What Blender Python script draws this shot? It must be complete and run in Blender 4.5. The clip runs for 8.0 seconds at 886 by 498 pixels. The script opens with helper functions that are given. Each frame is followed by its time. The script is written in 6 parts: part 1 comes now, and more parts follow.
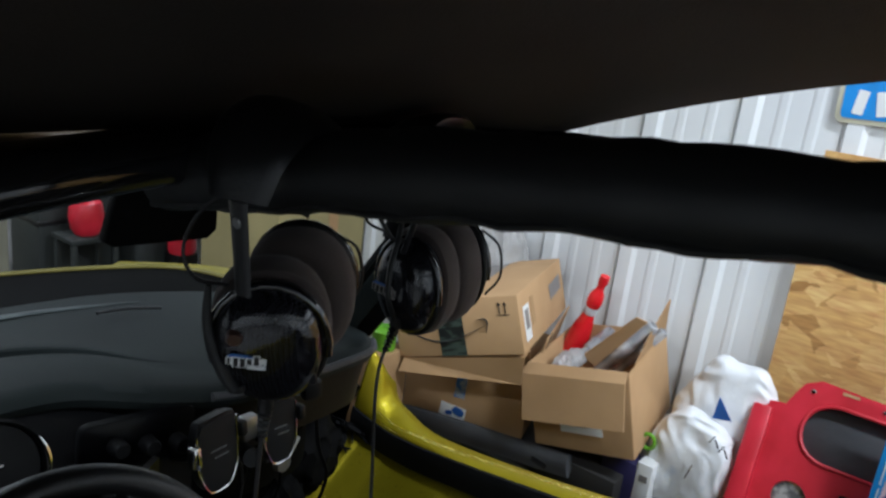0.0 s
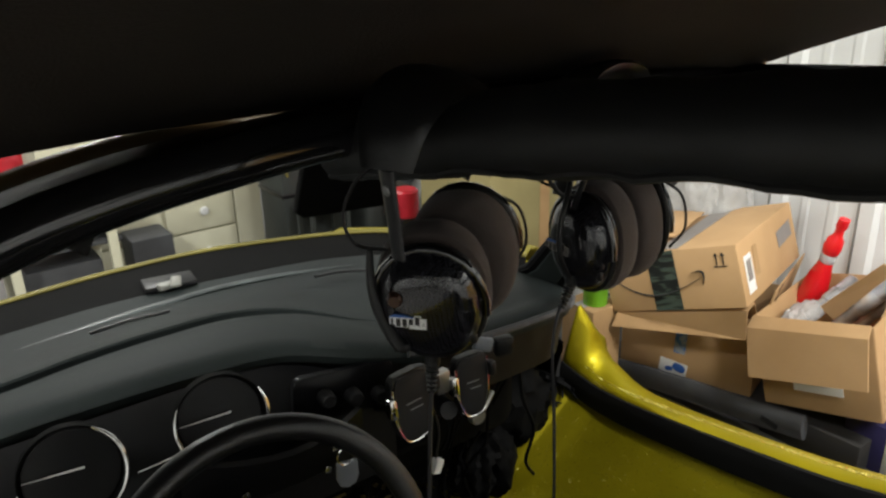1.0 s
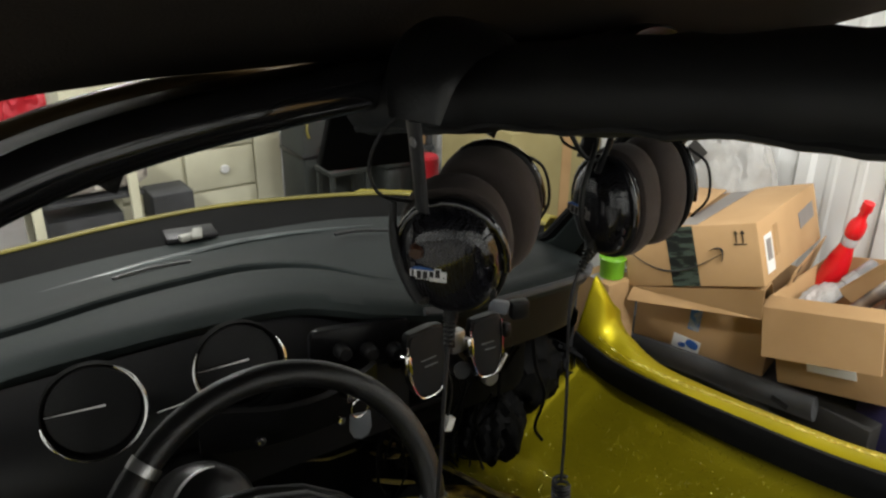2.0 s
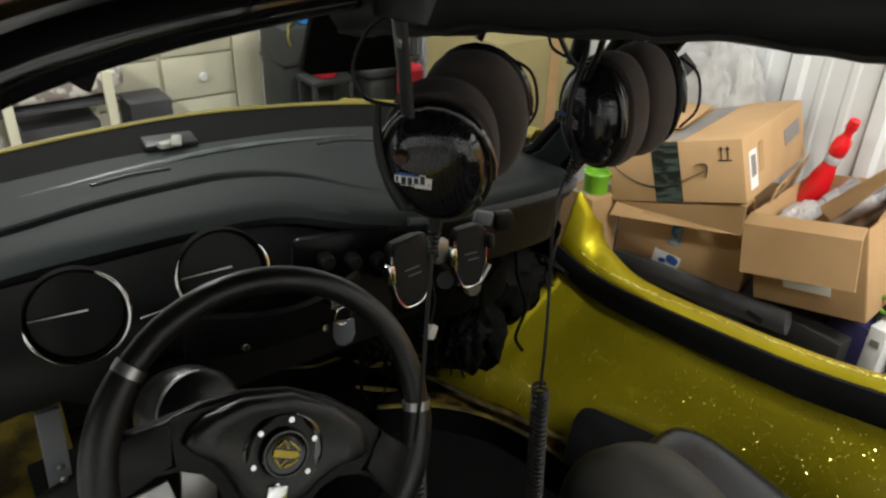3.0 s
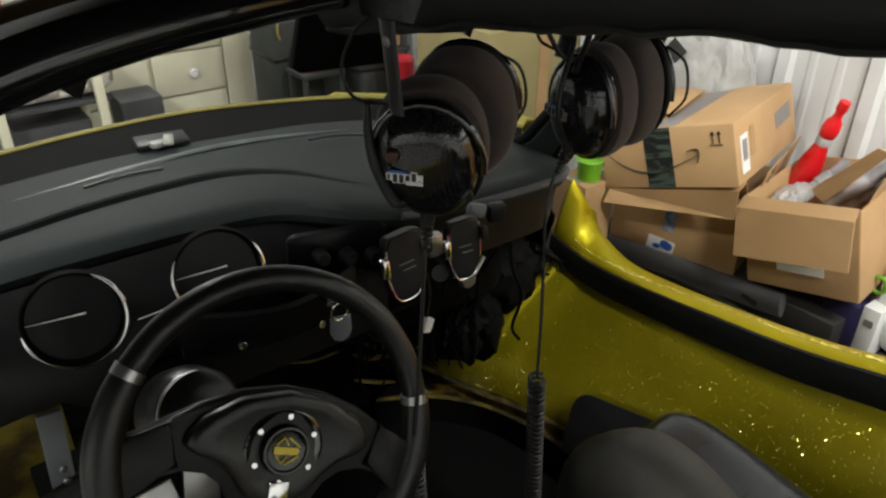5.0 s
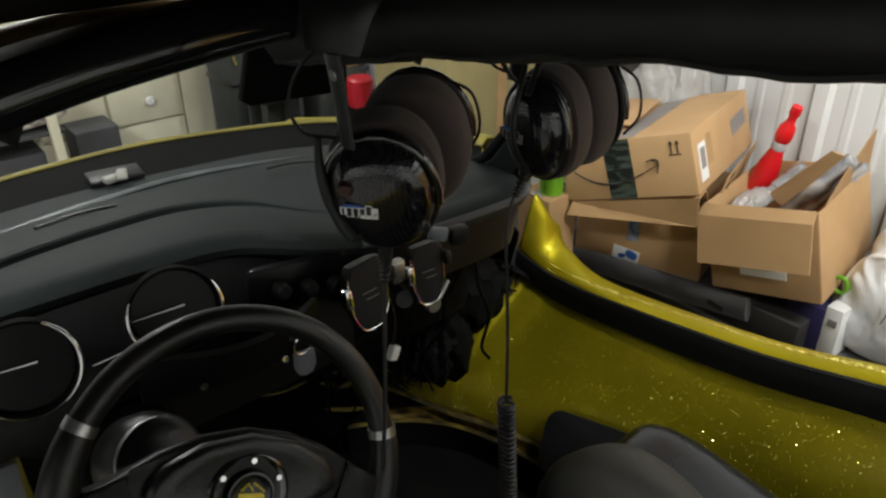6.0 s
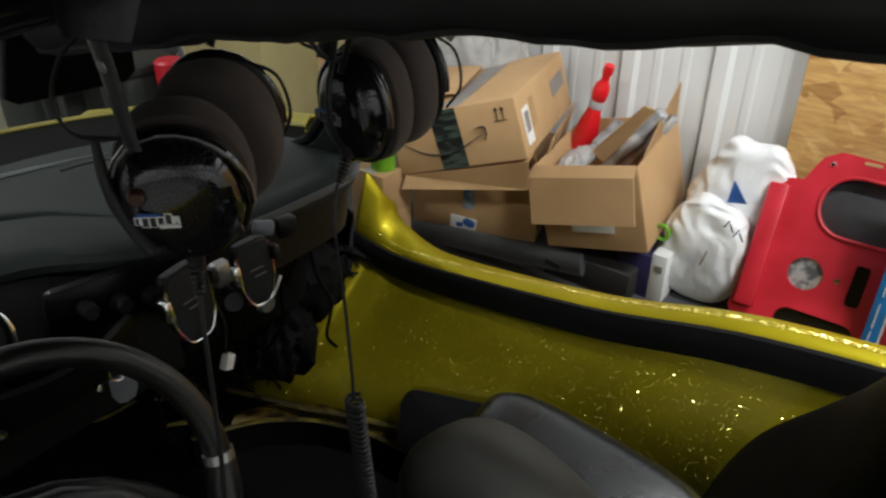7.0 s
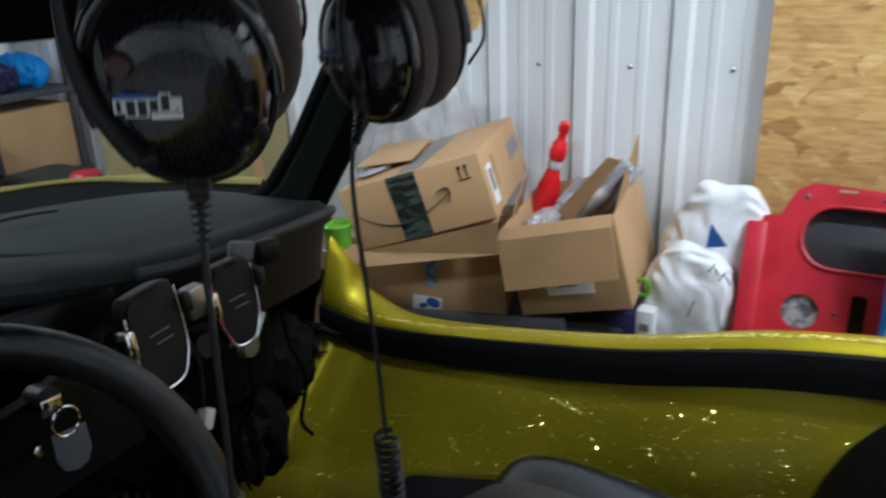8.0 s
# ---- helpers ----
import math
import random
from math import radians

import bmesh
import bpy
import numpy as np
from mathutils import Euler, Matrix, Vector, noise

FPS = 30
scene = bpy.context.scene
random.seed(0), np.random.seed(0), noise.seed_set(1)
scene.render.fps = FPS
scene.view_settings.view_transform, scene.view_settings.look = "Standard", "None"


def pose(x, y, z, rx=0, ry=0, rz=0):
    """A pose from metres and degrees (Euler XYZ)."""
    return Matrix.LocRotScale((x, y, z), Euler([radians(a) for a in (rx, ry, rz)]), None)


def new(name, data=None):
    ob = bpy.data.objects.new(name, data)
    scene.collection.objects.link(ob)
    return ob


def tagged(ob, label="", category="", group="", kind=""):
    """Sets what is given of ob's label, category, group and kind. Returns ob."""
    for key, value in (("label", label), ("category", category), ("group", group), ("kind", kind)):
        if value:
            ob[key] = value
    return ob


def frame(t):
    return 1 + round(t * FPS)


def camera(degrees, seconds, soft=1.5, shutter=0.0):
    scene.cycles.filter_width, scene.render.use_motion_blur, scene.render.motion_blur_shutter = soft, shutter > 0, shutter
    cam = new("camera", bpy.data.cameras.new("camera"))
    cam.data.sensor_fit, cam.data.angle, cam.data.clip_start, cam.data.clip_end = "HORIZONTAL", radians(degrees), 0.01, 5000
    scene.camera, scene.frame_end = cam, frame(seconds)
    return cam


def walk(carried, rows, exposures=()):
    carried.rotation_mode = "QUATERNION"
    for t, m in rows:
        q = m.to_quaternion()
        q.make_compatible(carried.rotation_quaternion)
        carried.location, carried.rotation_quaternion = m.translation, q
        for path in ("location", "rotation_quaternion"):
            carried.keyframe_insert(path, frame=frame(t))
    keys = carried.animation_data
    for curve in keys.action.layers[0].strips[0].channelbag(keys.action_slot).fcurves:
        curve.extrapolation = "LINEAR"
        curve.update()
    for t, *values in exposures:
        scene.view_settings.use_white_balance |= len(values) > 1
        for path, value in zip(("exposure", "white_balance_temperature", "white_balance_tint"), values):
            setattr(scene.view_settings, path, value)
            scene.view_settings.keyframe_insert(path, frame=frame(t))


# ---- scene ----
cam = camera(61.0, 8.0, soft=2.4, shutter=0.25)
# seconds, eye in metres, turn in degrees
ROWS = [
    (0.0, -0.0396, 0.0512, 1.4681, 73.71, -6.78, -52.34),
    (0.2, 0.0031, 0.0206, 1.4887, 73.88, -5.30, -49.06),
    (0.5, 0.0511, 0.0165, 1.4908, 69.84, 4.45, -47.52),
    (1.0, 0.0122, 0.0037, 1.4751, 69.51, 1.35, -36.53),
    (2.5, 0.0014, -0.0009, 1.4589, 64.92, -1.32, -34.56),
    (3.0, 0.0018, 0.0018, 1.4522, 60.94, -1.76, -35.32),
    (3.5, 0.0000, -0.0000, 1.4500, 59.26, -1.88, -35.34),
    (4.0, 0.0001, -0.0027, 1.4577, 59.23, -1.35, -35.26),
    (5.5, 0.0076, -0.0009, 1.4636, 60.69, 0.13, -37.50),
    (6.0, 0.0216, 0.0060, 1.4689, 61.21, 0.61, -39.64),
    (6.5, 0.0432, 0.0269, 1.4542, 60.58, -0.49, -44.73),
    (7.0, 0.0722, 0.0357, 1.4573, 59.10, -0.12, -52.89),
    (7.5, 0.0247, 0.0524, 1.4394, 62.17, -5.50, -59.30),
    (7.6, 0.0127, 0.0886, 1.4183, 64.03, -4.03, -62.32),
    (7.7, 0.0148, 0.1069, 1.3953, 65.92, -1.49, -63.66),
    (7.8, 0.0281, 0.1273, 1.3436, 67.50, 0.15, -63.40),
    (7.9, 0.0503, 0.1554, 1.2894, 68.29, 0.89, -62.24),
    (8.0, 0.0789, 0.1880, 1.2419, 69.00, 2.07, -60.53),
]
walk(cam, [(t, pose(x, y, z, rx, ry, rz)) for t, x, y, z, rx, ry, rz in ROWS], exposures=[(0.0, 0.0, 5700, 10), (0.5, 0.0, 6300, 10), (1.0, 0.48, 6800, 10), (3.5, 0.47, 6800, 10), (5.5, 0.32, 6800, 10), (7.0, 0.05, 6500, 10), (7.5, 0.03, 6200, 10), (8.0, 0.02, 5600, 10)])

# ---- light: unseen strip lamps, placed to suit the brightness, in a closed garage ----
world = bpy.data.worlds.new("garage_air")
world.use_nodes = True
world.node_tree.nodes["Background"].inputs[0].default_value = (0.8, 0.85, 1.0, 1)
world.node_tree.nodes["Background"].inputs[1].default_value = 0.02
scene.world = world


def unseen_lamp(x, y, z, sx, sy, power, turn=0.0):
    lamp = bpy.data.lights.new("unseen_lamp_glow", "AREA")
    lamp.shape, lamp.size, lamp.size_y, lamp.energy = "RECTANGLE", sx, sy, power
    lamp.color = (0.97, 1.0, 1.0)
    ob = new("unseen_lamp_glow", lamp)
    ob.matrix_world = pose(x, y, z, 0, 0, turn)
    return ob


for lx, ly, power in ((-1.6, 0.4, 80), (1.45, -0.9, 68), (0.6, 3.9, 42), (0.15, -1.9, 55)):
    unseen_lamp(lx, ly, 2.915, 0.12, 1.2, power)


# ---- materials ----
def material(name, color, rough=0.6, metal=0.0, color2=None, scale=8.0, bump=0.0, bump_scale=60.0, coat=0.0,
             detail=4.0, spec=0.5, stretch=None, mid=(0.35, 0.65), rough_var=0.0, sheen=0.0, coat_rough=0.05):
    """A procedural surface: two colours mixed by broad noise, fine relief, gloss that varies."""
    m = bpy.data.materials.new(name)
    m.use_nodes = True
    nt = m.node_tree
    b = nt.nodes["Principled BSDF"]
    b.inputs["Roughness"].default_value = rough
    b.inputs["Metallic"].default_value = metal
    b.inputs["Specular IOR Level"].default_value = spec
    b.inputs["Coat Weight"].default_value = coat
    b.inputs["Coat Roughness"].default_value = coat_rough
    b.inputs["Sheen Weight"].default_value = sheen
    tc = nt.nodes.new("ShaderNodeTexCoord")
    src = tc.outputs["Object"]
    if stretch:
        mp = nt.nodes.new("ShaderNodeMapping")
        mp.inputs["Scale"].default_value = stretch
        nt.links.new(src, mp.inputs["Vector"])
        src = mp.outputs["Vector"]
    n1 = nt.nodes.new("ShaderNodeTexNoise")
    n1.inputs["Scale"].default_value, n1.inputs["Detail"].default_value = scale, detail
    nt.links.new(src, n1.inputs["Vector"])
    ramp = nt.nodes.new("ShaderNodeValToRGB")
    c2 = color2 or tuple(c * 0.72 for c in color)
    ramp.color_ramp.elements[0].position, ramp.color_ramp.elements[1].position = mid
    ramp.color_ramp.elements[0].color = (*c2, 1)
    ramp.color_ramp.elements[1].color = (*color, 1)
    nt.links.new(n1.outputs["Fac"], ramp.inputs["Fac"])
    nt.links.new(ramp.outputs["Color"], b.inputs["Base Color"])
    n2 = nt.nodes.new("ShaderNodeTexNoise")
    n2.inputs["Scale"].default_value, n2.inputs["Detail"].default_value = bump_scale, 5.0
    nt.links.new(src, n2.inputs["Vector"])
    if bump:
        bp = nt.nodes.new("ShaderNodeBump")
        bp.inputs["Strength"].default_value, bp.inputs["Distance"].default_value = bump, 0.004
        nt.links.new(n2.outputs["Fac"], bp.inputs["Height"])
        nt.links.new(bp.outputs["Normal"], b.inputs["Normal"])
    if rough_var:
        mr = nt.nodes.new("ShaderNodeMapRange")
        mr.inputs["To Min"].default_value, mr.inputs["To Max"].default_value = max(0.02, rough - rough_var), min(1, rough + rough_var)
        nt.links.new(n1.outputs["Fac"], mr.inputs["Value"])
        nt.links.new(mr.outputs["Result"], b.inputs["Roughness"])
    return m


def flake_paint(name="gold_flake_paint", base=(0.36, 0.30, 0.006), layers=((400.0, 0.972, 0.16, 1.8), (560.0, 0.986, 0.16, 1.8))):
    """Gold metal-flake paint: a smooth olive-gold ground with scattered bright flakes in the lacquer."""
    m = material(name, base, rough=0.48, metal=0.75, color2=tuple(c * 0.83 for c in base), scale=5.0, coat=0.12, coat_rough=0.15, bump=0.05, bump_scale=700)
    nt = m.node_tree
    b = nt.nodes["Principled BSDF"]
    tc = nt.nodes.new("ShaderNodeTexCoord")
    total = b.outputs["BSDF"]
    for scale, cut, rough, tilt in layers:
        v = nt.nodes.new("ShaderNodeTexVoronoi")
        v.inputs["Scale"].default_value = scale
        nt.links.new(tc.outputs["Object"], v.inputs["Vector"])
        sep = nt.nodes.new("ShaderNodeSeparateColor")
        nt.links.new(v.outputs["Color"], sep.inputs["Color"])
        off = nt.nodes.new("ShaderNodeVectorMath")
        off.operation = "SUBTRACT"
        off.inputs[1].default_value = (0.5, 0.5, 0.5)
        nt.links.new(v.outputs["Color"], off.inputs[0])
        sc = nt.nodes.new("ShaderNodeVectorMath")
        sc.operation = "SCALE"
        sc.inputs["Scale"].default_value = tilt
        nt.links.new(off.outputs[0], sc.inputs[0])
        geo = nt.nodes.new("ShaderNodeNewGeometry")
        add = nt.nodes.new("ShaderNodeVectorMath")
        nt.links.new(geo.outputs["Normal"], add.inputs[0])
        nt.links.new(sc.outputs[0], add.inputs[1])
        nrm = nt.nodes.new("ShaderNodeVectorMath")
        nrm.operation = "NORMALIZE"
        nt.links.new(add.outputs[0], nrm.inputs[0])
        few = nt.nodes.new("ShaderNodeMath")
        few.operation = "GREATER_THAN"
        few.inputs[1].default_value = cut
        nt.links.new(sep.outputs[2], few.inputs[0])
        near = nt.nodes.new("ShaderNodeMath")
        near.operation = "LESS_THAN"
        near.inputs[1].default_value = 0.5
        nt.links.new(v.outputs["Distance"], near.inputs[0])
        dot = nt.nodes.new("ShaderNodeMath")
        dot.operation = "MULTIPLY"
        nt.links.new(few.outputs[0], dot.inputs[0])
        nt.links.new(near.outputs[0], dot.inputs[1])
        tint = nt.nodes.new("ShaderNodeMix")
        tint.data_type = "RGBA"
        tint.inputs["A"].default_value = (0, 0, 0, 1)
        tint.inputs["B"].default_value = (0.98, 0.88, 0.30, 1)
        nt.links.new(dot.outputs[0], tint.inputs["Factor"])
        gl = nt.nodes.new("ShaderNodeBsdfAnisotropic")
        gl.inputs["Roughness"].default_value = rough
        nt.links.new(tint.outputs["Result"], gl.inputs["Color"])
        nt.links.new(nrm.outputs[0], gl.inputs["Normal"])
        both = nt.nodes.new("ShaderNodeAddShader")
        nt.links.new(total, both.inputs[0])
        nt.links.new(gl.outputs[0], both.inputs[1])
        total = both.outputs[0]
    nt.links.new(total, nt.nodes["Material Output"].inputs["Surface"])
    return m


def osb_board():
    """Oriented strand board: layers of straight wood chips lying at several angles."""
    m = bpy.data.materials.new("strand_board")
    m.use_nodes = True
    nt = m.node_tree
    b = nt.nodes["Principled BSDF"]
    b.inputs["Roughness"].default_value = 0.75
    tc = nt.nodes.new("ShaderNodeTexCoord")
    color, height = None, None
    for k, (turn, sy, sz, pick) in enumerate(((5, 9.0, 21.0, 3.0), (-32, 10.0, 25.0, 6.0), (42, 12.0, 27.0, 8.0), (-10, 11.0, 36.0, 9.0))):
        mp = nt.nodes.new("ShaderNodeMapping")
        mp.vector_type = "TEXTURE"
        mp.inputs["Rotation"].default_value = (radians(turn), 0, 0)
        mp.inputs["Scale"].default_value = (1.0, 1.0 / sy, 1.0 / sz)
        nt.links.new(tc.outputs["Object"], mp.inputs["Vector"])
        v = nt.nodes.new("ShaderNodeTexVoronoi")
        v.inputs["Scale"].default_value = 1.0
        frayed = nt.nodes.new("ShaderNodeTexNoise")
        frayed.inputs["Scale"].default_value, frayed.inputs["Detail"].default_value = 1.6, 4.0
        nt.links.new(mp.outputs["Vector"], frayed.inputs["Vector"])
        push = nt.nodes.new("ShaderNodeVectorMath")
        push.operation = "MULTIPLY_ADD"
        push.inputs[1].default_value = (0.4, 0.4, 0.4)
        nt.links.new(frayed.outputs["Color"], push.inputs[0])
        nt.links.new(mp.outputs["Vector"], push.inputs[2])
        nt.links.new(push.outputs[0], v.inputs["Vector"])
        sep = nt.nodes.new("ShaderNodeSeparateColor")
        nt.links.new(v.outputs["Color"], sep.inputs["Color"])
        ramp = nt.nodes.new("ShaderNodeValToRGB")
        ramp.color_ramp.elements[0].color = (0.36, 0.18, 0.05, 1)
        ramp.color_ramp.elements[1].color = (0.72, 0.47, 0.18, 1)
        e = ramp.color_ramp.elements.new(0.1)
        e.color = (0.57, 0.325, 0.105, 1)
        e = ramp.color_ramp.elements.new(0.7)
        e.color = (0.64, 0.385, 0.135, 1)
        nt.links.new(sep.outputs[0], ramp.inputs["Fac"])
        if color is None:
            color, height = ramp.outputs["Color"], sep.outputs[1]
            continue
        top = nt.nodes.new("ShaderNodeMath")
        top.operation = "GREATER_THAN"
        top.inputs[1].default_value = 0.62
        nt.links.new(sep.outputs[2], top.inputs[0])
        mix = nt.nodes.new("ShaderNodeMix")
        mix.data_type = "RGBA"
        nt.links.new(top.outputs[0], mix.inputs["Factor"])
        nt.links.new(color, mix.inputs["A"])
        nt.links.new(ramp.outputs["Color"], mix.inputs["B"])
        color = mix.outputs["Result"]
    g = nt.nodes.new("ShaderNodeTexNoise")
    g.inputs["Scale"].default_value, g.inputs["Detail"].default_value = 30.0, 6.0
    mp2 = nt.nodes.new("ShaderNodeMapping")
    mp2.inputs["Scale"].default_value = (1, 0.5, 3)
    nt.links.new(tc.outputs["Object"], mp2.inputs["Vector"])
    nt.links.new(mp2.outputs["Vector"], g.inputs["Vector"])
    mix = nt.nodes.new("ShaderNodeMix")
    mix.data_type, mix.blend_type = "RGBA", "OVERLAY"
    mix.inputs["Factor"].default_value = 0.6
    nt.links.new(color, mix.inputs["A"])
    nt.links.new(g.outputs["Fac"], mix.inputs["B"])
    nt.links.new(mix.outputs["Result"], b.inputs["Base Color"])
    bp = nt.nodes.new("ShaderNodeBump")
    bp.inputs["Strength"].default_value, bp.inputs["Distance"].default_value = 0.4, 0.002
    nt.links.new(height, bp.inputs["Height"])
    nt.links.new(bp.outputs["Normal"], b.inputs["Normal"])
    return m


M_GOLD = flake_paint()
M_GOLDLIP = flake_paint("smooth_gold_lacquer", (0.47, 0.385, 0.006), ((300.0, 0.995, 0.2, 1.0),))
M_GLITTER = flake_paint("coarse_glitter_edge", (0.36, 0.29, 0.005), ((240.0, 0.4, 0.14, 1.5), (330.0, 0.4, 0.14, 1.5)))
M_OSB = osb_board()
M_BLACKGLOSS = material("black_gloss_paint", (0.008, 0.008, 0.009), rough=0.13, spec=0.55, rough_var=0.05)
M_CLOTH = material("black_cloth", (0.007, 0.007, 0.0075), rough=0.9, bump=0.5, bump_scale=500, color2=(0.004, 0.004, 0.0045), spec=0.25)
M_ROOF = material("black_headliner", (0.024, 0.019, 0.015), spec=0.2, rough=0.8, bump=0.3, bump_scale=300, scale=4)
M_VINYL = material("grey_black_vinyl", (0.023, 0.029, 0.028), rough=0.6, bump=0.12, bump_scale=420, color2=(0.014, 0.018, 0.018), scale=3, rough_var=0.12, spec=0.16)
M_DARKVINYL = material("black_vinyl", (0.008, 0.008, 0.0085), rough=0.34, spec=0.4, bump=0.12, bump_scale=300, rough_var=0.08)
M_LEATHER = material("black_leather", (0.009, 0.009, 0.0095), rough=0.33, spec=0.42, bump=0.15, bump_scale=350, rough_var=0.06)
M_PLASTIC = material("black_plastic", (0.009, 0.009, 0.0098), rough=0.42, spec=0.3, bump=0.05, bump_scale=200, rough_var=0.06)
M_SHELL = material("gloss_black_shell", (0.006, 0.006, 0.009), rough=0.1, coat=0.9, rough_var=0.03)
M_FOAM = material("brown_black_foam", (0.060, 0.045, 0.040), rough=0.85, bump=0.25, bump_scale=500, sheen=0.1)
M_WRAP = material("black_padded_wrap", (0.012, 0.012, 0.0125), rough=0.5, spec=0.4, bump=0.9, bump_scale=14, stretch=(1, 0.35, 1), color2=(0.006, 0.006, 0.006))
M_SPOKE = material("moulded_black", (0.006, 0.006, 0.006), rough=0.38, spec=0.2, bump=0.08, bump_scale=300, rough_var=0.08)
M_MATTE = material("matte_black", (0.004, 0.004, 0.004), rough=0.7, spec=0.05, bump=0.1, bump_scale=200)
M_FACE = material("brown_black_vinyl", (0.013, 0.010, 0.008), rough=0.55, spec=0.2, bump=0.12, bump_scale=380, scale=5)
# cushion leather, lightened so the colour carries its sheen
M_SEAT = material("sheen_lightened_leather", (0.032, 0.031, 0.027), rough=0.5, spec=0.4, bump=0.18, bump_scale=260, color2=(0.028, 0.027, 0.024), scale=4)
M_KHAKI = material("khaki_board", (0.30, 0.25, 0.11), rough=0.8, color2=(0.24, 0.20, 0.085), scale=4, bump=0.1)
M_BOLSTER = material("smooth_bolster_vinyl", (0.010, 0.010, 0.012), rough=0.27, spec=0.9, bump=0.1, bump_scale=240, color2=(0.007, 0.007, 0.009), scale=5, rough_var=0.06)
# dark brown that carries the shade on the roof's front lip
M_BRONZE = material("painted_shade_bronze", (0.055, 0.033, 0.010), rough=0.4, color2=(0.04, 0.024, 0.008), scale=6, spec=0.3)
# the body gold darkened: the footwell's shade is put into the colour
M_SHADEGOLD = material("shade_darkened_gold", (0.15, 0.115, 0.016), rough=0.5, metal=0.4, color2=(0.03, 0.022, 0.008), mid=(0.4, 0.6), scale=16, bump=0.15, bump_scale=60)
M_SILL = material("mottled_gold_sill", (0.13, 0.085, 0.012), rough=0.28, metal=0.55, color2=(0.018, 0.011, 0.005), scale=26, mid=(0.4, 0.62), bump=0.5, bump_scale=45)
# paler than the dash: the seam's reflected streak is in the colour
M_SEAM = material("streak_seam_vinyl", (0.085, 0.10, 0.10), rough=0.4, color2=(0.03, 0.036, 0.036), scale=14, bump=0.2)
M_BIN = material("dull_dark_plastic", (0.030, 0.034, 0.031), rough=0.6, spec=0.3, color2=(0.022, 0.025, 0.023), scale=3)
M_PALE = material("dull_pale_metal", (0.30, 0.30, 0.27), rough=0.5, metal=0.3)
M_SOFTBLACK = material("soft_black_leather", (0.004, 0.004, 0.004), rough=0.5, spec=0.02, bump=0.15, bump_scale=300, rough_var=0.08)
M_CHROME = material("chrome", (0.75, 0.75, 0.74), rough=0.14, metal=1.0, color2=(0.6, 0.6, 0.6))
M_STEEL = material("dull_steel", (0.5, 0.5, 0.5), rough=0.35, metal=1.0, bump=0.05)
M_CARD = material("cardboard", (0.50, 0.31, 0.15), rough=0.85, color2=(0.43, 0.26, 0.12), scale=5, bump=0.12, bump_scale=90)
M_CARDDARK = material("aged_cardboard", (0.42, 0.26, 0.12), rough=0.85, color2=(0.34, 0.2, 0.09), scale=6, bump=0.12, bump_scale=90)
M_WALL = material("white_painted_steel", (0.78, 0.79, 0.78), rough=0.42, color2=(0.72, 0.73, 0.73), scale=2.5, bump=0.03, bump_scale=14, rough_var=0.08)
M_RED = material("red_plastic", (0.60, 0.02, 0.04), rough=0.42, color2=(0.45, 0.01, 0.02), bump=0.05, bump_scale=120)
M_BOTTLE = material("translucent_red_plastic", (0.75, 0.012, 0.02), rough=0.22, color2=(0.65, 0.01, 0.015), coat=0.3)
M_BAG = material("white_plastic_film", (0.82, 0.83, 0.84), rough=0.45, color2=(0.68, 0.73, 0.80), scale=14, bump=0.9, bump_scale=34, stretch=(1, 1, 0.6), mid=(0.30, 0.40))
M_WHITE = material("white_card", (0.78, 0.78, 0.76), rough=0.6, color2=(0.7, 0.7, 0.69))
M_CREAM = material("cream_painted_wood", (0.68, 0.66, 0.50), rough=0.5, color2=(0.60, 0.575, 0.43), scale=4, bump=0.04)
M_BLUE = material("blue_print", (0.03, 0.12, 0.42), rough=0.5)
M_SKYBLUE = material("bright_blue_print", (0.02, 0.27, 0.72), rough=0.42)
M_NAVY = material("navy_card", (0.022, 0.018, 0.075), rough=0.55)
M_INK = material("dark_ink", (0.02, 0.018, 0.016), rough=0.7)
M_TAPE = material("grey_tape", (0.26, 0.24, 0.22), rough=0.4, color2=(0.2, 0.18, 0.17))
M_EMBLEM = material("emblem_yellow", (0.75, 0.58, 0.04), rough=0.35)
M_GREEN = material("lime_green_plastic", (0.16, 0.42, 0.02), rough=0.4)
M_YELLOW = material("yellow_trim", (0.20, 0.17, 0.035), rough=0.4)
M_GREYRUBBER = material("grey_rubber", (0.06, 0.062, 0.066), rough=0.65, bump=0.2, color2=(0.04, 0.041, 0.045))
M_FLOOR = material("grey_concrete", (0.26, 0.25, 0.24), rough=0.7, color2=(0.17, 0.165, 0.16), scale=2.2, bump=0.1)
M_CEIL = material("roof_steel", (0.55, 0.55, 0.54), rough=0.6, scale=2)
M_GREYTAG = material("grey_tag_plastic", (0.2, 0.22, 0.25), rough=0.5)
M_SMOKE = material("smoked_lens", (0.006, 0.006, 0.007), rough=0.3, spec=0.2)
M_PALETAPE = material("pale_packing_tape", (0.70, 0.52, 0.60), rough=0.3, color2=(0.62, 0.40, 0.50), scale=20)
M_LIGHTBLUE = material("pale_blue_print", (0.30, 0.48, 0.74), rough=0.45)
M_PURPLE = material("purple_ink", (0.09, 0.06, 0.36), rough=0.5)
M_REDCARD = material("red_card", (0.62, 0.02, 0.03), rough=0.45, color2=(0.52, 0.015, 0.025))
M_PRINTTAPE = material("printed_dark_tape", (0.055, 0.075, 0.06), rough=0.4, color2=(0.012, 0.014, 0.013), scale=60, stretch=(0.4, 1, 1.6), mid=(0.45, 0.55))
M_BLUETAPE = material("blue_printed_tape", (0.30, 0.33, 0.36), rough=0.4, color2=(0.05, 0.16, 0.40), scale=45, mid=(0.45, 0.55))
